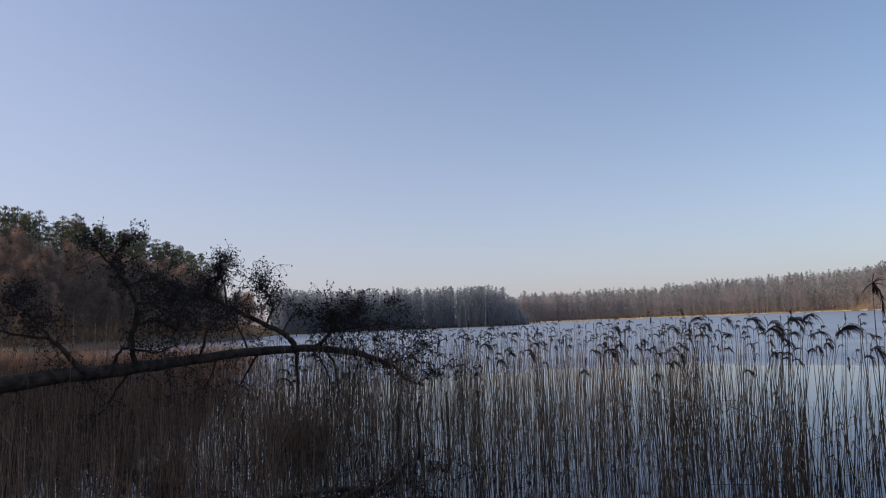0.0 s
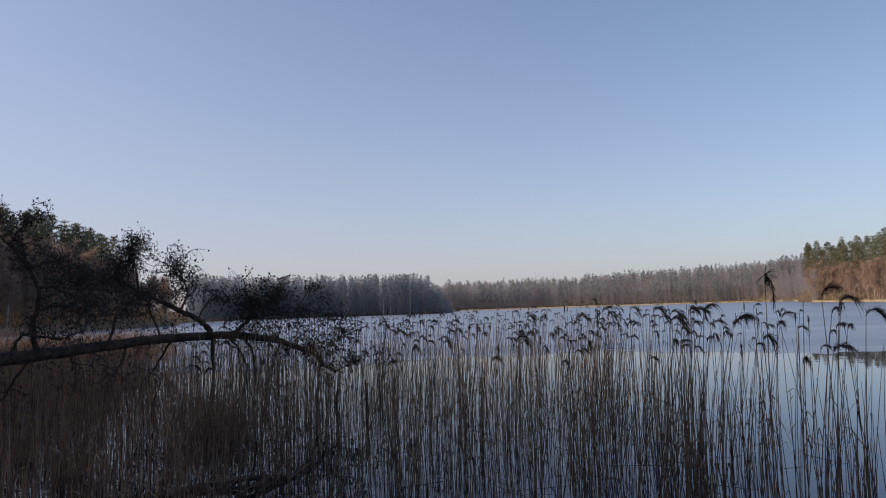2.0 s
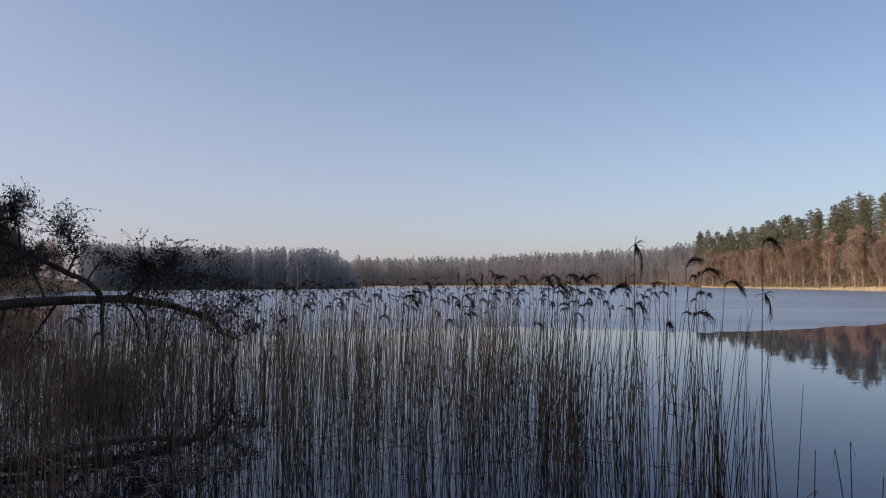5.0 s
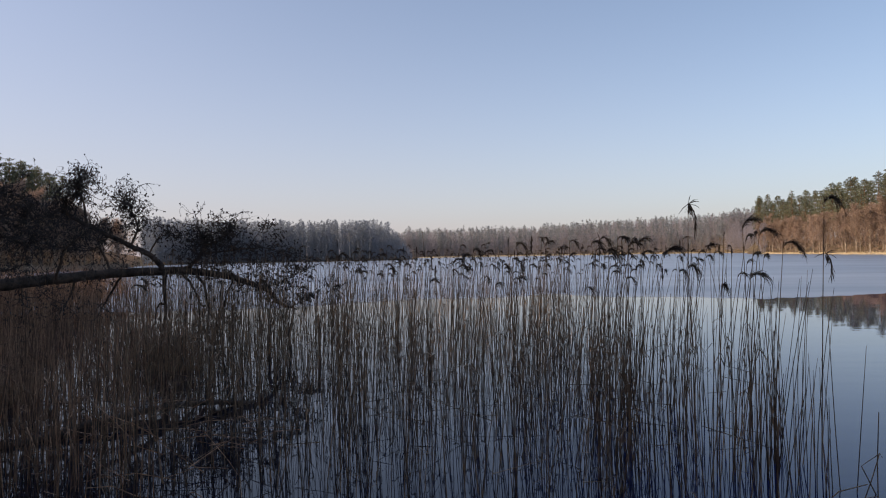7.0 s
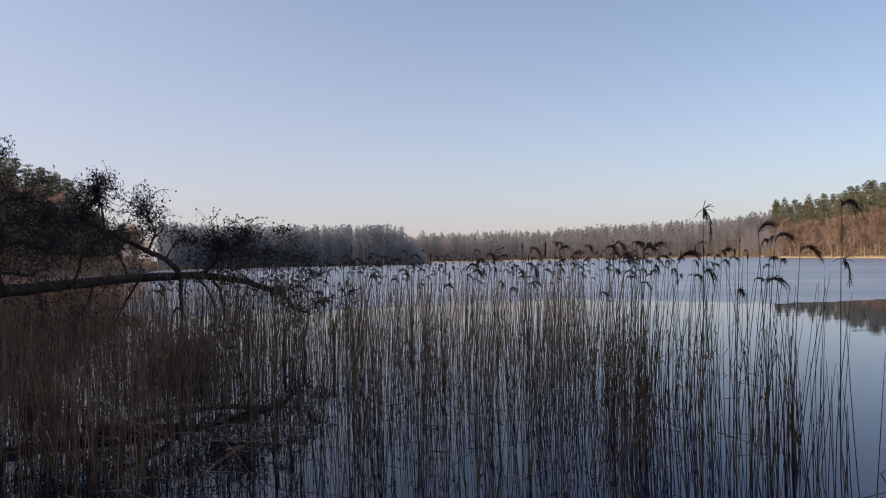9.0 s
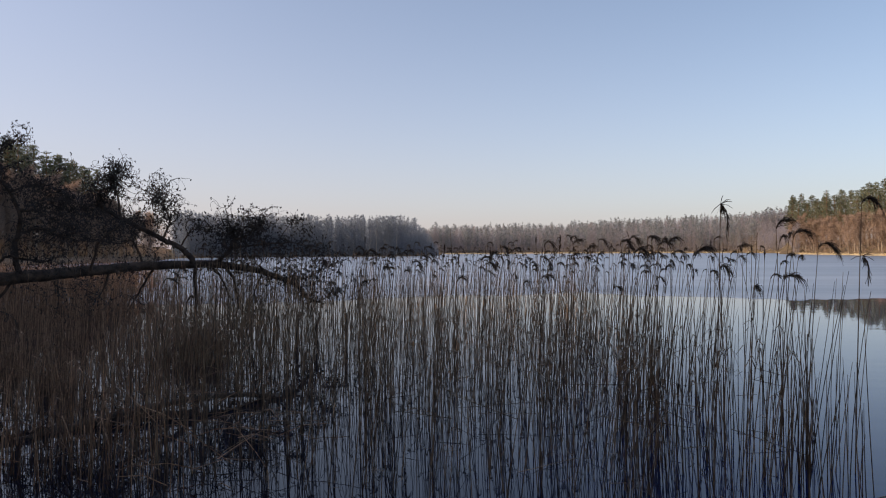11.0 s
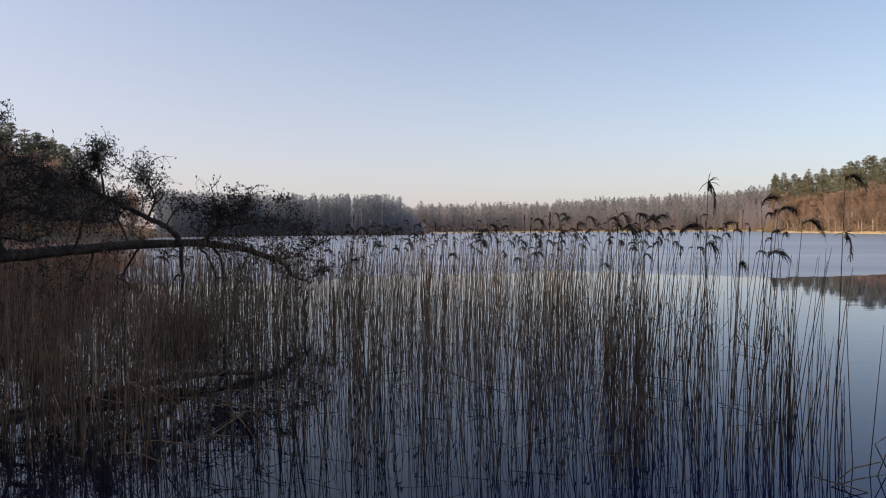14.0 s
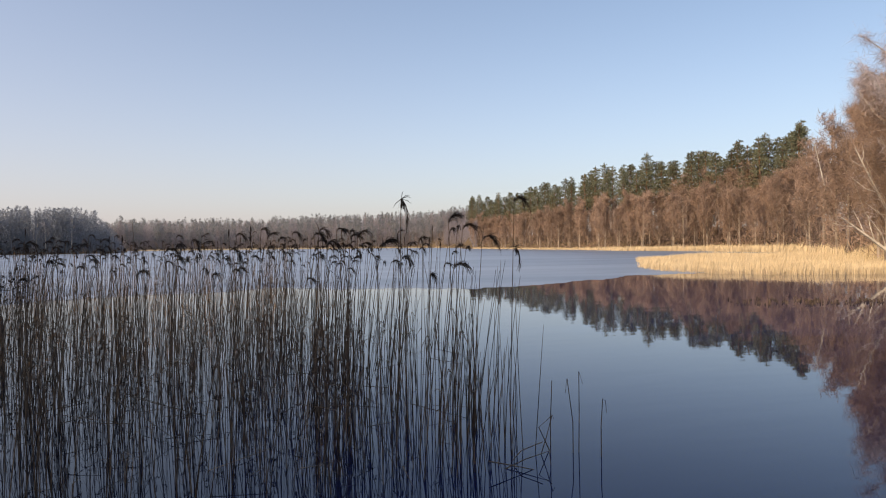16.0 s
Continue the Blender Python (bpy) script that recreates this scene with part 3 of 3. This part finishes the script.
def plumed_reed(x, y, h, size, style, rng, r, label, group, lean=None, hung=False):
    """One reed as a thing of its own: stem, dry leaf and plume."""
    gs, gl, gh, gx = Geo(), Geo(), Geo(), Geo()
    pts = reed(gs, gh, 0, 0, h, rng, size, lean=lean, r=r, style=style)
    leaf(gl, pts[3], rng, 0.2)
    if hung:
        plume_on(gx, pts[4] + Vector((0.02, 0, 0.02)), rng, 0.9, "hang")
    thing = new("reed")
    thing.location = (x, y, 0)
    part("stem", gs, M_REED, thing)
    part("leaf", gl, M_REED, thing)
    if hung:
        part("withered_leaf", gx, M_PLUME, thing, "dark hanging withered leaf")
    part("plume", gh, M_PLUME, thing, "dark drooping seed plume")
    tagged(thing, label, "reed", group)


def bed_right(y):
    """The open-water side of the reed bed."""
    return 0.72 + 0.31 * y if y < 8 else 3.2 - 0.1 * (y - 8)


def build_bed():
    gs, gt, gh = Geo(), Geo(), Geo()
    rng = random.Random(21)
    made = 0
    made_left = things = 0
    while made < 2500 or made_left < 5800:
        y = 5.6 + 20 * rng.random() ** 1.1
        x = rng.uniform(-26, bed_right(y) + 0.15)
        if x < -1.2 * y - 4:
            continue
        if y > 13.0 and rng.random() < 0.5 * min(1, max(0, (x / y + 0.62) / 0.25)):
            continue
        if (y < 8.5 and -0.45 * y < x < 0.5 and rng.random() < 0.3) or (-0.25 < (x - 0.5) / y < -0.02 and rng.random() < 0.15):
            continue
        clump = noise.noise(Vector((x * 1.5, y * 0.9, 5)))
        left = 1.0 if x < -0.40 * y - 1.0 else 0.42
        if rng.random() > 0.6 + 1.0 * clump or (made >= 2500 if left < 1 else made_left >= 5800):
            continue
        made, made_left = made + (left < 1), made_left + (left == 1)
        kind = rng.random()
        tall = 0.33 if left < 1 else 0.025
        if kind < tall and left < 1 and y < 10.2 and things < 290:
            things += 1
            plumed_reed(x, y, min(2.24, rng.gauss(2.03, 0.13)), rng.uniform(0.36, 0.68), "bud" if rng.random() < 0.15 else "arch", rng, 0.0052,
                        "dry reed with a small dark plume in the reed bed", "plumed reeds of the bed")
            continue
        if kind < tall:
            h = rng.gauss(2.0, 0.15)
            pts = reed(gs if left < 1 else gt, gh, x, y, h, rng, rng.uniform(0.36, 0.68), style="bud" if rng.random() < 0.15 else "arch", r=0.0055)
        else:
            h = max(0.4, rng.gauss(1.42, 0.24) if left < 1 else rng.gauss(1.58, 0.28) if y > 15.8 else rng.gauss(1.12, 0.22))
            pts = reed(gs if left < 1 else gt, gh, x, y, h, rng, 0.0, r=rng.uniform(0.0036, 0.006))
        for k in range(rng.randrange(0, 3)):
            leaf(gs if left < 1 else gt, pts[rng.randrange(1, len(pts) - 1)], rng, rng.uniform(0.1, 0.3))
    # short crowded stems on the bank side of the thicket
    for i in range(520):
        y = rng.uniform(5.4, 9.6)
        pts = reed(gt, gh, rng.uniform(-1.15, -0.46) * y, y, max(0.3, rng.gauss(0.9, 0.28)), rng, 0.0, r=rng.uniform(0.0036, 0.0056))
        if i % 3 == 0:
            leaf(gt, pts[rng.randrange(1, len(pts) - 1)], rng, rng.uniform(0.1, 0.3))
    # thinly scattered stems outside the edge of the bed
    for i in range(64):
        y = rng.uniform(5.6, 8.5)
        reed(gs, gh, bed_right(y) + abs(rng.gauss(0, 0.34)), y, rng.uniform(0.5, 1.9), rng, 0.0, r=0.005)
    # broken stems lying across the rest
    for i in range(260):
        y = 5.6 + 9 * rng.random()
        x = rng.uniform(-1.0 * y, bed_right(y))
        a = rng.uniform(0, 6.28)
        ln = rng.uniform(0.25, 0.9)
        z = rng.uniform(0.02, 0.8)
        d = Vector((math.cos(a), math.sin(a) * 0.5, rng.gauss(0, 0.25))) * ln
        gs.tube([(x, y, z), Vector((x, y, z)) + d], [0.004, 0.003], 3, False)
    # a tangle of snapped stems where the bed is thickest
    for i in range(240):
        y = 5.7 + 5 * rng.random() ** 1.4
        x = rng.uniform(-0.95 * y, -0.32 * y)
        a = rng.uniform(0, 6.28)
        ln = rng.uniform(0.2, 0.8)
        p = Vector((x, y, rng.uniform(0.0, 0.55)))
        d = Vector((math.cos(a), math.sin(a) * 0.6, rng.gauss(0.1, 0.45))) * ln
        gt.tube([p, p + d * 0.5 + Vector((0, 0, rng.uniform(-0.03, 0.06))), p + d], [0.005, 0.0045, 0.003], 3, False)
    bed = new("reed_bed", gs.mesh("reed_bed", M_REED))
    thick = new("reed_thicket", gt.mesh("reed_thicket", M_THICKET))
    tagged(thick, "tangled thicket of old reddish-brown reeds under the fallen tree", "reeds", kind="stuff")
    tagged(bed, "dense stand of dry brown reeds in shallow water", "reeds", kind="stuff")
    tagged(part("plume_mass", gh, M_PLUME, bed, "small dark seed plumes"), kind="stuff")


build_bed()

TALL = [(2.01, 6.0, 2.5, 1.0), (2.45, 6.5, 2.22, 0.3), (2.71, 6.8, 2.36, 1.2), (2.94, 7.0, 2.3, 1.1), (3.24, 7.2, 2.18, 1.2),
        (3.47, 6.8, 2.6, 1.2), (-1.02, 9.39, 2.13, 0.55), (-0.71, 9.1, 2.4, 0.2), (-0.05, 9.5, 2.19, 0.9), (0.44, 9.0, 2.2, 0.5),
        (0.94, 9.5, 2.24, 0.9), (1.2, 8.5, 2.26, 0.8), (1.46, 8.5, 2.25, 1.0), (1.57, 8.0, 2.14, 1.2), (1.92, 8.5, 2.22, 1.0),
        (1.97, 8.2, 2.23, 1.1), (2.14, 7.6, 2.1, 1.3), (2.24, 7.0, 1.97, 1.0), (2.71, 6.6, 1.88, 1.1), (2.45, 6.6, 1.78, 0.9)]
for x, y, h, p in TALL:
    style = "hang" if h == 2.5 else "bud" if p < 0.6 else "arch"
    plumed_reed(x, y, h, p, style, R, 0.0066, "tall dry reed with a drooping dark plume", "tall reeds at the edge of the bed",
                lean=(R.gauss(0.0, 0.025), R.gauss(0, 0.03)), hung=h == 2.6)


# ---- the fallen alder ----
def smooth_path(pts, n):
    """Points along a soft curve through pts."""
    pts = [Vector(p) for p in pts]
    out = []
    for i in range(len(pts) - 1):
        a, b = pts[max(i - 1, 0)], pts[i]
        c, d = pts[i + 1], pts[min(i + 2, len(pts) - 1)]
        for k in range(n):
            t = k / n
            out.append(0.5 * ((2 * b) + (c - a) * t + (2 * a - 5 * b + 4 * c - d) * t * t + (3 * b - a - 3 * c + d) * t ** 3))
    return out + [pts[-1]]


def twig_spray(gt, root, d, ln, rng, depth):
    """A crooked twig that curls and forks, with small cones at its ends."""
    n = 5 + depth
    pts = [Vector(root)]
    curl = Matrix.Rotation(rng.choice((-1, 1)) * rng.uniform(0.2, 0.62), 3, rdir(rng))
    for i in range(n):
        d = (curl @ d + rdir(rng) * 0.09).normalized()
        pts.append(pts[-1] + d * ln / n)
    r = 0.0044 + 0.0036 * depth
    gt.tube(pts, [r * (1 - 0.1 * i) for i in range(n + 1)], 3, False)
    if depth == 0:
        c = pts[-1]
        for k in range(rng.randrange(1, 4)):
            c = c + rdir(rng) * 0.028
            q = rng.uniform(0.011, 0.019)
            gt.tube([c, c - Vector((0, 0, q)), c - Vector((0, 0, 2.4 * q))], [0.005, q, 0.003], 4, False)
        return
    for k in range(3):
        i = rng.randrange(2, n + 1)
        twig_spray(gt, pts[i], (d + rdir(rng) * 0.9).normalized(), ln * rng.uniform(0.5, 0.8), rng, depth - 1)


def alder_limb(tree, rng, points, r, sprays, ln=0.55, first=0.25):
    """One limb of the fallen tree with its tangle of twigs; first: where along it the twigs begin."""
    path = smooth_path(points, 4)
    m = len(path)
    path = [path[0]] + [p + rdir(rng) * 0.02 for p in path[1:]]
    g = Geo()
    g.tube(path, [r * (1 - 0.82 * i / m) for i in range(m)], 6)
    limb = part("branch", g, M_BARK, tree, smooth=True)
    gt = Geo()
    for k in range(int(sprays * 0.95)):
        i = max(1, min(m - 1, int(m * (first + (1 - first) * rng.random()))))
        along = (path[min(i + 1, m - 1)] - path[i - 1]).normalized()
        twig_spray(gt, path[i], (along * 0.5 + rdir(rng, 0.2)).normalized(), ln * rng.uniform(0.75, 1.4), rng, 2)
    if sprays:
        tagged(part("twig_tangle", gt, M_TWIG, limb, "tangled dark twigs with small cones"), kind="stuff")


def fallen_alder():
    rng = random.Random(12)
    tree = new("fallen_tree")
    g = Geo()
    trunk = smooth_path([(-16.5, 6.6, 0.75), (-13.6, 8.6, 1.15), (-11.17, 10.32, 1.49), (-10.61, 11.05, 1.58), (-10.11, 11.97, 1.61), (-9.74, 13.27, 1.67),
                         (-9.23, 14.69, 1.77), (-8.18, 15.52, 1.83), (-7.09, 15.78, 1.80), (-6.27, 15.97, 1.64), (-5.73, 16.10, 1.44), (-5.40, 16.18, 1.23),
                         (-5.25, 16.22, 1.02), (-4.81, 16.33, 0.81)], 5)
    n = len(trunk)
    g.tube([p + rdir(rng) * 0.015 for p in trunk], [0.165 * (1 - i / n) ** 0.85 + 0.014 for i in range(n)], 9)
    part("trunk", g, M_BARK, tree, smooth=True)

    def limb(points, r, sprays, ln=0.55, first=0.25):
        alder_limb(tree, rng, points, r, sprays, ln, first)

    # the high limb over the thick end
    limb([(-9.92, 12.42, 1.63), (-10.00, 12.39, 2.24), (-9.92, 12.42, 2.58), (-9.90, 12.42, 2.89), (-10.10, 12.37, 3.35), (-10.48, 12.29, 3.86),
          (-10.76, 12.21, 4.14), (-10.85, 12.19, 4.39)], 0.064, 26, 0.4, 0.2)
    limb([(-10.06, 12.38, 3.37), (-9.76, 12.49, 3.49), (-9.40, 12.58, 3.51), (-9.10, 12.66, 3.34)], 0.026, 20, 0.45)
    limb([(-9.90, 12.42, 2.98), (-9.51, 12.37, 2.99), (-9.22, 12.46, 3.14), (-8.99, 12.46, 3.33)], 0.026, 20, 0.5)
    limb([(-10.48, 12.29, 3.86), (-10.33, 12.37, 4.18), (-10.10, 12.46, 4.37), (-9.95, 12.46, 4.41)], 0.026, 20, 0.30, 0.0)
    limb([(-9.93, 12.41, 2.54), (-9.51, 12.63, 2.61), (-9.22, 12.70, 2.45), (-8.86, 12.79, 2.56)], 0.029, 26, 0.5)
    # the limb that sweeps back and curls over
    limb([(-7.86, 15.59, 1.83), (-7.94, 15.57, 2.01), (-8.17, 15.52, 2.23), (-8.59, 15.42, 2.45), (-9.27, 15.25, 2.83), (-9.83, 15.12, 3.14),
          (-9.99, 15.08, 3.35), (-9.97, 15.09, 3.61), (-9.76, 15.14, 3.70), (-9.62, 15.17, 3.55)], 0.085, 30, 0.5, 0.3)
    limb([(-9.52, 15.19, 2.97), (-9.55, 15.1, 3.48), (-9.69, 15.1, 3.85), (-9.65, 15.15, 4.1)], 0.035, 44, 0.45, 0.35)
    limb([(-8.59, 15.42, 2.45), (-8.44, 15.5, 2.83), (-8.58, 15.5, 3.23), (-8.78, 15.45, 3.42)], 0.035, 46, 0.45, 0.3)
    limb([(-8.17, 15.52, 2.23), (-8.00, 15.6, 2.61), (-7.76, 15.65, 2.69), (-7.51, 15.7, 2.59)], 0.025, 12, 0.4)
    limb([(-9.76, 15.14, 3.10), (-10.25, 15.2, 3.29), (-10.59, 15.1, 3.10), (-10.94, 15.0, 2.76)], 0.03, 24, 0.5)
    limb([(-9.42, 13.94, 1.73), (-9.26, 13.90, 2.21), (-9.12, 13.90, 2.42), (-8.85, 13.99, 2.66), (-8.70, 14.04, 2.78)], 0.037, 18, 0.5)
    limb([(-9.00, 15.32, 1.80), (-9.28, 15.3, 2.41), (-9.55, 15.25, 2.35), (-10.31, 15.1, 2.45)], 0.035, 24, 0.5)
    # limbs near the root end
    limb([(-10.22, 11.35, 1.61), (-10.55, 11.26, 1.96), (-10.73, 11.21, 2.16), (-11.00, 11.15, 2.33), (-11.68, 10.99, 2.43), (-12.13, 10.89, 2.63)], 0.067, 12)
    limb([(-10.75, 11.21, 2.16), (-11.06, 11.14, 2.49), (-11.35, 11.07, 2.78), (-11.58, 11.01, 3.00), (-11.60, 11.01, 3.21), (-11.41, 11.06, 3.33)], 0.028, 34, 0.4)
    limb([(-10.15, 11.96, 1.61), (-9.97, 12.01, 2.01), (-9.70, 12.06, 2.04), (-9.25, 12.18, 1.95), (-8.85, 12.27, 2.08)], 0.041, 20, 0.45)
    # the round head of twigs and the reach beyond it
    limb([(-7.45, 15.69, 1.80), (-7.22, 15.75, 1.98), (-7.04, 15.79, 2.18), (-6.94, 15.82, 2.46), (-7.00, 15.80, 2.67), (-7.06, 15.78, 2.85)], 0.06, 46, 0.42, 0.3)
    limb([(-6.94, 15.82, 2.39), (-6.59, 15.90, 2.56), (-6.40, 15.96, 2.75), (-6.35, 15.98, 2.9)], 0.03, 40, 0.42)
    limb([(-6.94, 15.81, 2.25), (-6.39, 15.95, 2.30), (-5.98, 16.04, 2.32), (-5.44, 16.18, 2.33), (-4.92, 16.30, 2.21)], 0.028, 26, 0.4, 0.15)
    limb([(-5.91, 16.06, 2.34), (-5.70, 16.11, 2.72), (-5.46, 16.17, 2.96)], 0.014, 6, 0.3, 0.5)
    limb([(-6.14, 16.01, 1.58), (-5.46, 16.17, 1.43), (-4.98, 16.28, 1.62), (-4.61, 16.37, 1.79)], 0.025, 22, 0.45)
    limb([(-5.01, 16.28, 0.87), (-4.73, 16.34, 1.00), (-4.52, 16.39, 1.19), (-4.12, 16.49, 1.21)], 0.02, 12, 0.35)
    # shoots that hang or stand below the trunk
    limb([(-7.82, 15.60, 1.77), (-7.83, 15.60, 0.70), (-7.89, 15.59, -0.3)], 0.06, 2)
    limb([(-7.43, 15.70, 1.76), (-7.23, 15.75, 1.50), (-7.07, 15.78, 1.08), (-7.03, 15.79, 0.0)], 0.04, 3)
    limb([(-7.09, 15.78, 1.73), (-6.93, 15.82, 1.42), (-6.86, 15.83, 0.80), (-6.89, 15.83, -0.15)], 0.045, 4)
    limb([(-7.83, 15.60, 1.04), (-7.95, 15.57, 1.05), (-8.03, 15.55, 0.84), (-8.10, 15.54, 0.2)], 0.035, 1)
    limb([(-9.28, 14.37, 1.69), (-9.42, 14.34, 1.26), (-9.66, 14.29, 0.98)], 0.034, 8)
    limb([(-8.80, 15.37, 1.70), (-9.15, 15.28, 1.09), (-9.39, 15.23, 0.7)], 0.035, 7)
    limb([(-9.72, 13.27, 1.63), (-9.70, 13.27, 0.78)], 0.018, 5)
    limb([(-9.89, 12.22, 1.57), (-10.24, 12.14, 1.10), (-10.40, 12.10, 0.82), (-10.81, 12.00, 0.60), (-11.20, 11.91, 0.39)], 0.034, 10)
    limb([(-6.27, 15.97, 1.60), (-6.45, 15.93, 1.13), (-6.54, 15.91, 0.3)], 0.025, 8)
    gt = Geo()
    for k in range(120):
        i = rng.randrange(8, n - 1)
        twig_spray(gt, trunk[i], rdir(rng, -0.5 if k % 3 else 0.4), rng.uniform(0.25, 0.6), rng, 1 if k % 2 else 2)
    tagged(part("twig_tangle", gt, M_TWIG, tree, "thin hanging twigs along the trunk"), kind="stuff")
    tagged(tree, "dark fallen alder lying out over the reeds", "fallen tree")


fallen_alder()


# ---- small things in the shallows ----
def post(x, y, top, seed):
    """A rotten broken stem standing in the water."""
    rng = random.Random(seed)
    g = Geo()
    pts = [(0.01 * i * rng.uniform(-1, 1), 0.01 * i * rng.uniform(-1, 1), -0.3 + (top + 0.3) * i / 5) for i in range(6)]
    g.tube(pts, [0.032 * rng.uniform(0.85, 1.15) for i in range(6)], 7)
    for k in range(4):
        d = Vector((rng.uniform(-0.03, 0.03), rng.uniform(-0.03, 0.03), rng.uniform(0.04, 0.12)))
        g.sliver(Vector(pts[-1]) + d * 0.3, d, 0.04, (1, 0, 0))
    ob = new("stump", g.mesh("stump", M_BARK, True))
    ob.location = (x, y, 0)
    tagged(ob, "dark rotten stump standing among the reeds", "stump", "stumps in the reeds")


for k, (x, y, top) in enumerate(((-4.86, 14.5, 0.66), (-8.67, 14.5, 0.5), (-3.74, 14.5, 0.78), (-4.38, 14.5, 0.67))):
    post(x, y, top, k)

g = Geo()
path = smooth_path([(-5.5, 6.9, -0.05), (-4.75, 7.8, 0.08), (-4.3, 8.4, 0.13), (-3.8, 9.0, 0.12), (-3.3, 9.7, -0.03)], 4)
g.tube([p + rdir(R) * 0.01 for p in path], [0.055 - 0.0015 * i for i in range(len(path))], 8)
tagged(new("sunken_log", g.mesh("sunken_log", M_BARK, True)), "dark sunken log lying among the reeds", "log")


def tussock(x, y, size, seed):
    """A withered tuft of sedge."""
    rng = random.Random(seed)
    g = Geo()
    for k in range(340):
        a, q = rng.uniform(0, 6.28), 0.3 * size * rng.random()
        p = Vector((q * math.cos(a), q * math.sin(a), -0.1))
        d = Vector((math.cos(a) * rng.uniform(0, 0.5), math.sin(a) * rng.uniform(0, 0.5), 1)) * rng.uniform(0.3, 0.75) * size
        g.ribbon([p, p + d * 0.6, p + d + Vector((d.x * 0.5, d.y * 0.5, -0.1 * size))], [0.009, 0.008, 0.002], (-math.sin(a), math.cos(a), 0))
    ob = new("sedge_tuft", g.mesh("sedge_tuft", M_SEDGE))
    ob.location = (x, y, 0)
    tagged(ob, "withered reddish-brown tuft of sedge in the reeds", "sedge", "sedge tufts in the reeds")


M_SEDGE = mat("withered sedge", (0.19, 0.105, 0.066), (0.42, 0.25, 0.155), 4.0, 0.85, island=0.3, through_light=0.1)
for k, (x, y, z) in enumerate(((-6.2, 12.6, 1.6), (-5.75, 12.4, 1.35), (-6.65, 12.9, 1.4), (-7.0, 9.6, 1.1), (-8.6, 10.5, 1.1))):
    tussock(x, y, z, k)


def broken_reed(points, seed):
    """A dead reed snapped over, standing in the open water."""
    g = Geo()
    path = [Vector(p) for p in points]
    base = path[0].copy()
    g.tube([p - Vector((base.x, base.y, 0)) for p in path], [0.0058 - 0.0008 * i for i in range(len(path))], 4)
    ob = new("broken_reed", g.mesh("broken_reed", M_REED))
    ob.location = (base.x, base.y, 0)
    tagged(ob, "thin snapped reed standing in open water", "reed", "snapped reeds in open water")


broken_reed(((3.72, 5.95, -0.2), (3.72, 5.95, 0.3), (3.66, 5.95, 0.74), (3.64, 5.95, 0.6)), 0)
broken_reed(((3.78, 5.95, -0.2), (3.79, 5.95, 0.4), (3.79, 5.95, 0.8), (3.83, 5.95, 0.68)), 1)
broken_reed(((3.92, 5.75, -0.2), (3.92, 5.75, 0.3), (3.94, 5.75, 0.56), (3.97, 5.75, 0.54), (3.98, 5.75, 0.42)), 2)
broken_reed(((3.5, 6, -0.2), (3.5, 6, 0.3), (3.52, 6, 0.72)), 3)
broken_reed(((3.58, 6.1, -0.1), (3.42, 6.1, 0.24), (3.56, 6.1, 0.34)), 4)
broken_reed(((3.36, 6, -0.1), (3.45, 6, 0.15), (3.52, 6, 0.38), (3.54, 6, 0.34)), 5)
broken_reed(((2.9, 5.7, 0), (3.1, 5.7, 0.07), (3.32, 5.65, 0.14), (3.35, 5.65, -0.1)), 6)
broken_reed(((2.7, 5.6, 0.12), (3, 5.6, 0.04), (3.3, 5.6, -0.05)), 7)
broken_reed(((2.95, 5.9, -0.1), (3.1, 5.8, 0.12), (3.3, 5.75, 0.2)), 8)

g = Geo()
rng = random.Random(40)
for k in range(100):
    f = rng.random()
    x, y = 17.0 + 5.4 * f + rng.gauss(0, 0.4), 19.4 - 2.4 * f + rng.gauss(0, 0.8)
    for q in range(rng.randrange(1, 4)):
        p = Vector((x + rng.gauss(0, 0.05), y + rng.gauss(0, 0.05), -0.03))
        g.tube([p, p + Vector((rng.gauss(0, 0.03), 0, rng.uniform(0.05, 0.15)))], [0.035, 0.02], 4)
tagged(new("reed_stubble", g.mesh("reed_stubble", M_PLUME)), "dark reed stubble just above the water", "stubble", kind="stuff")
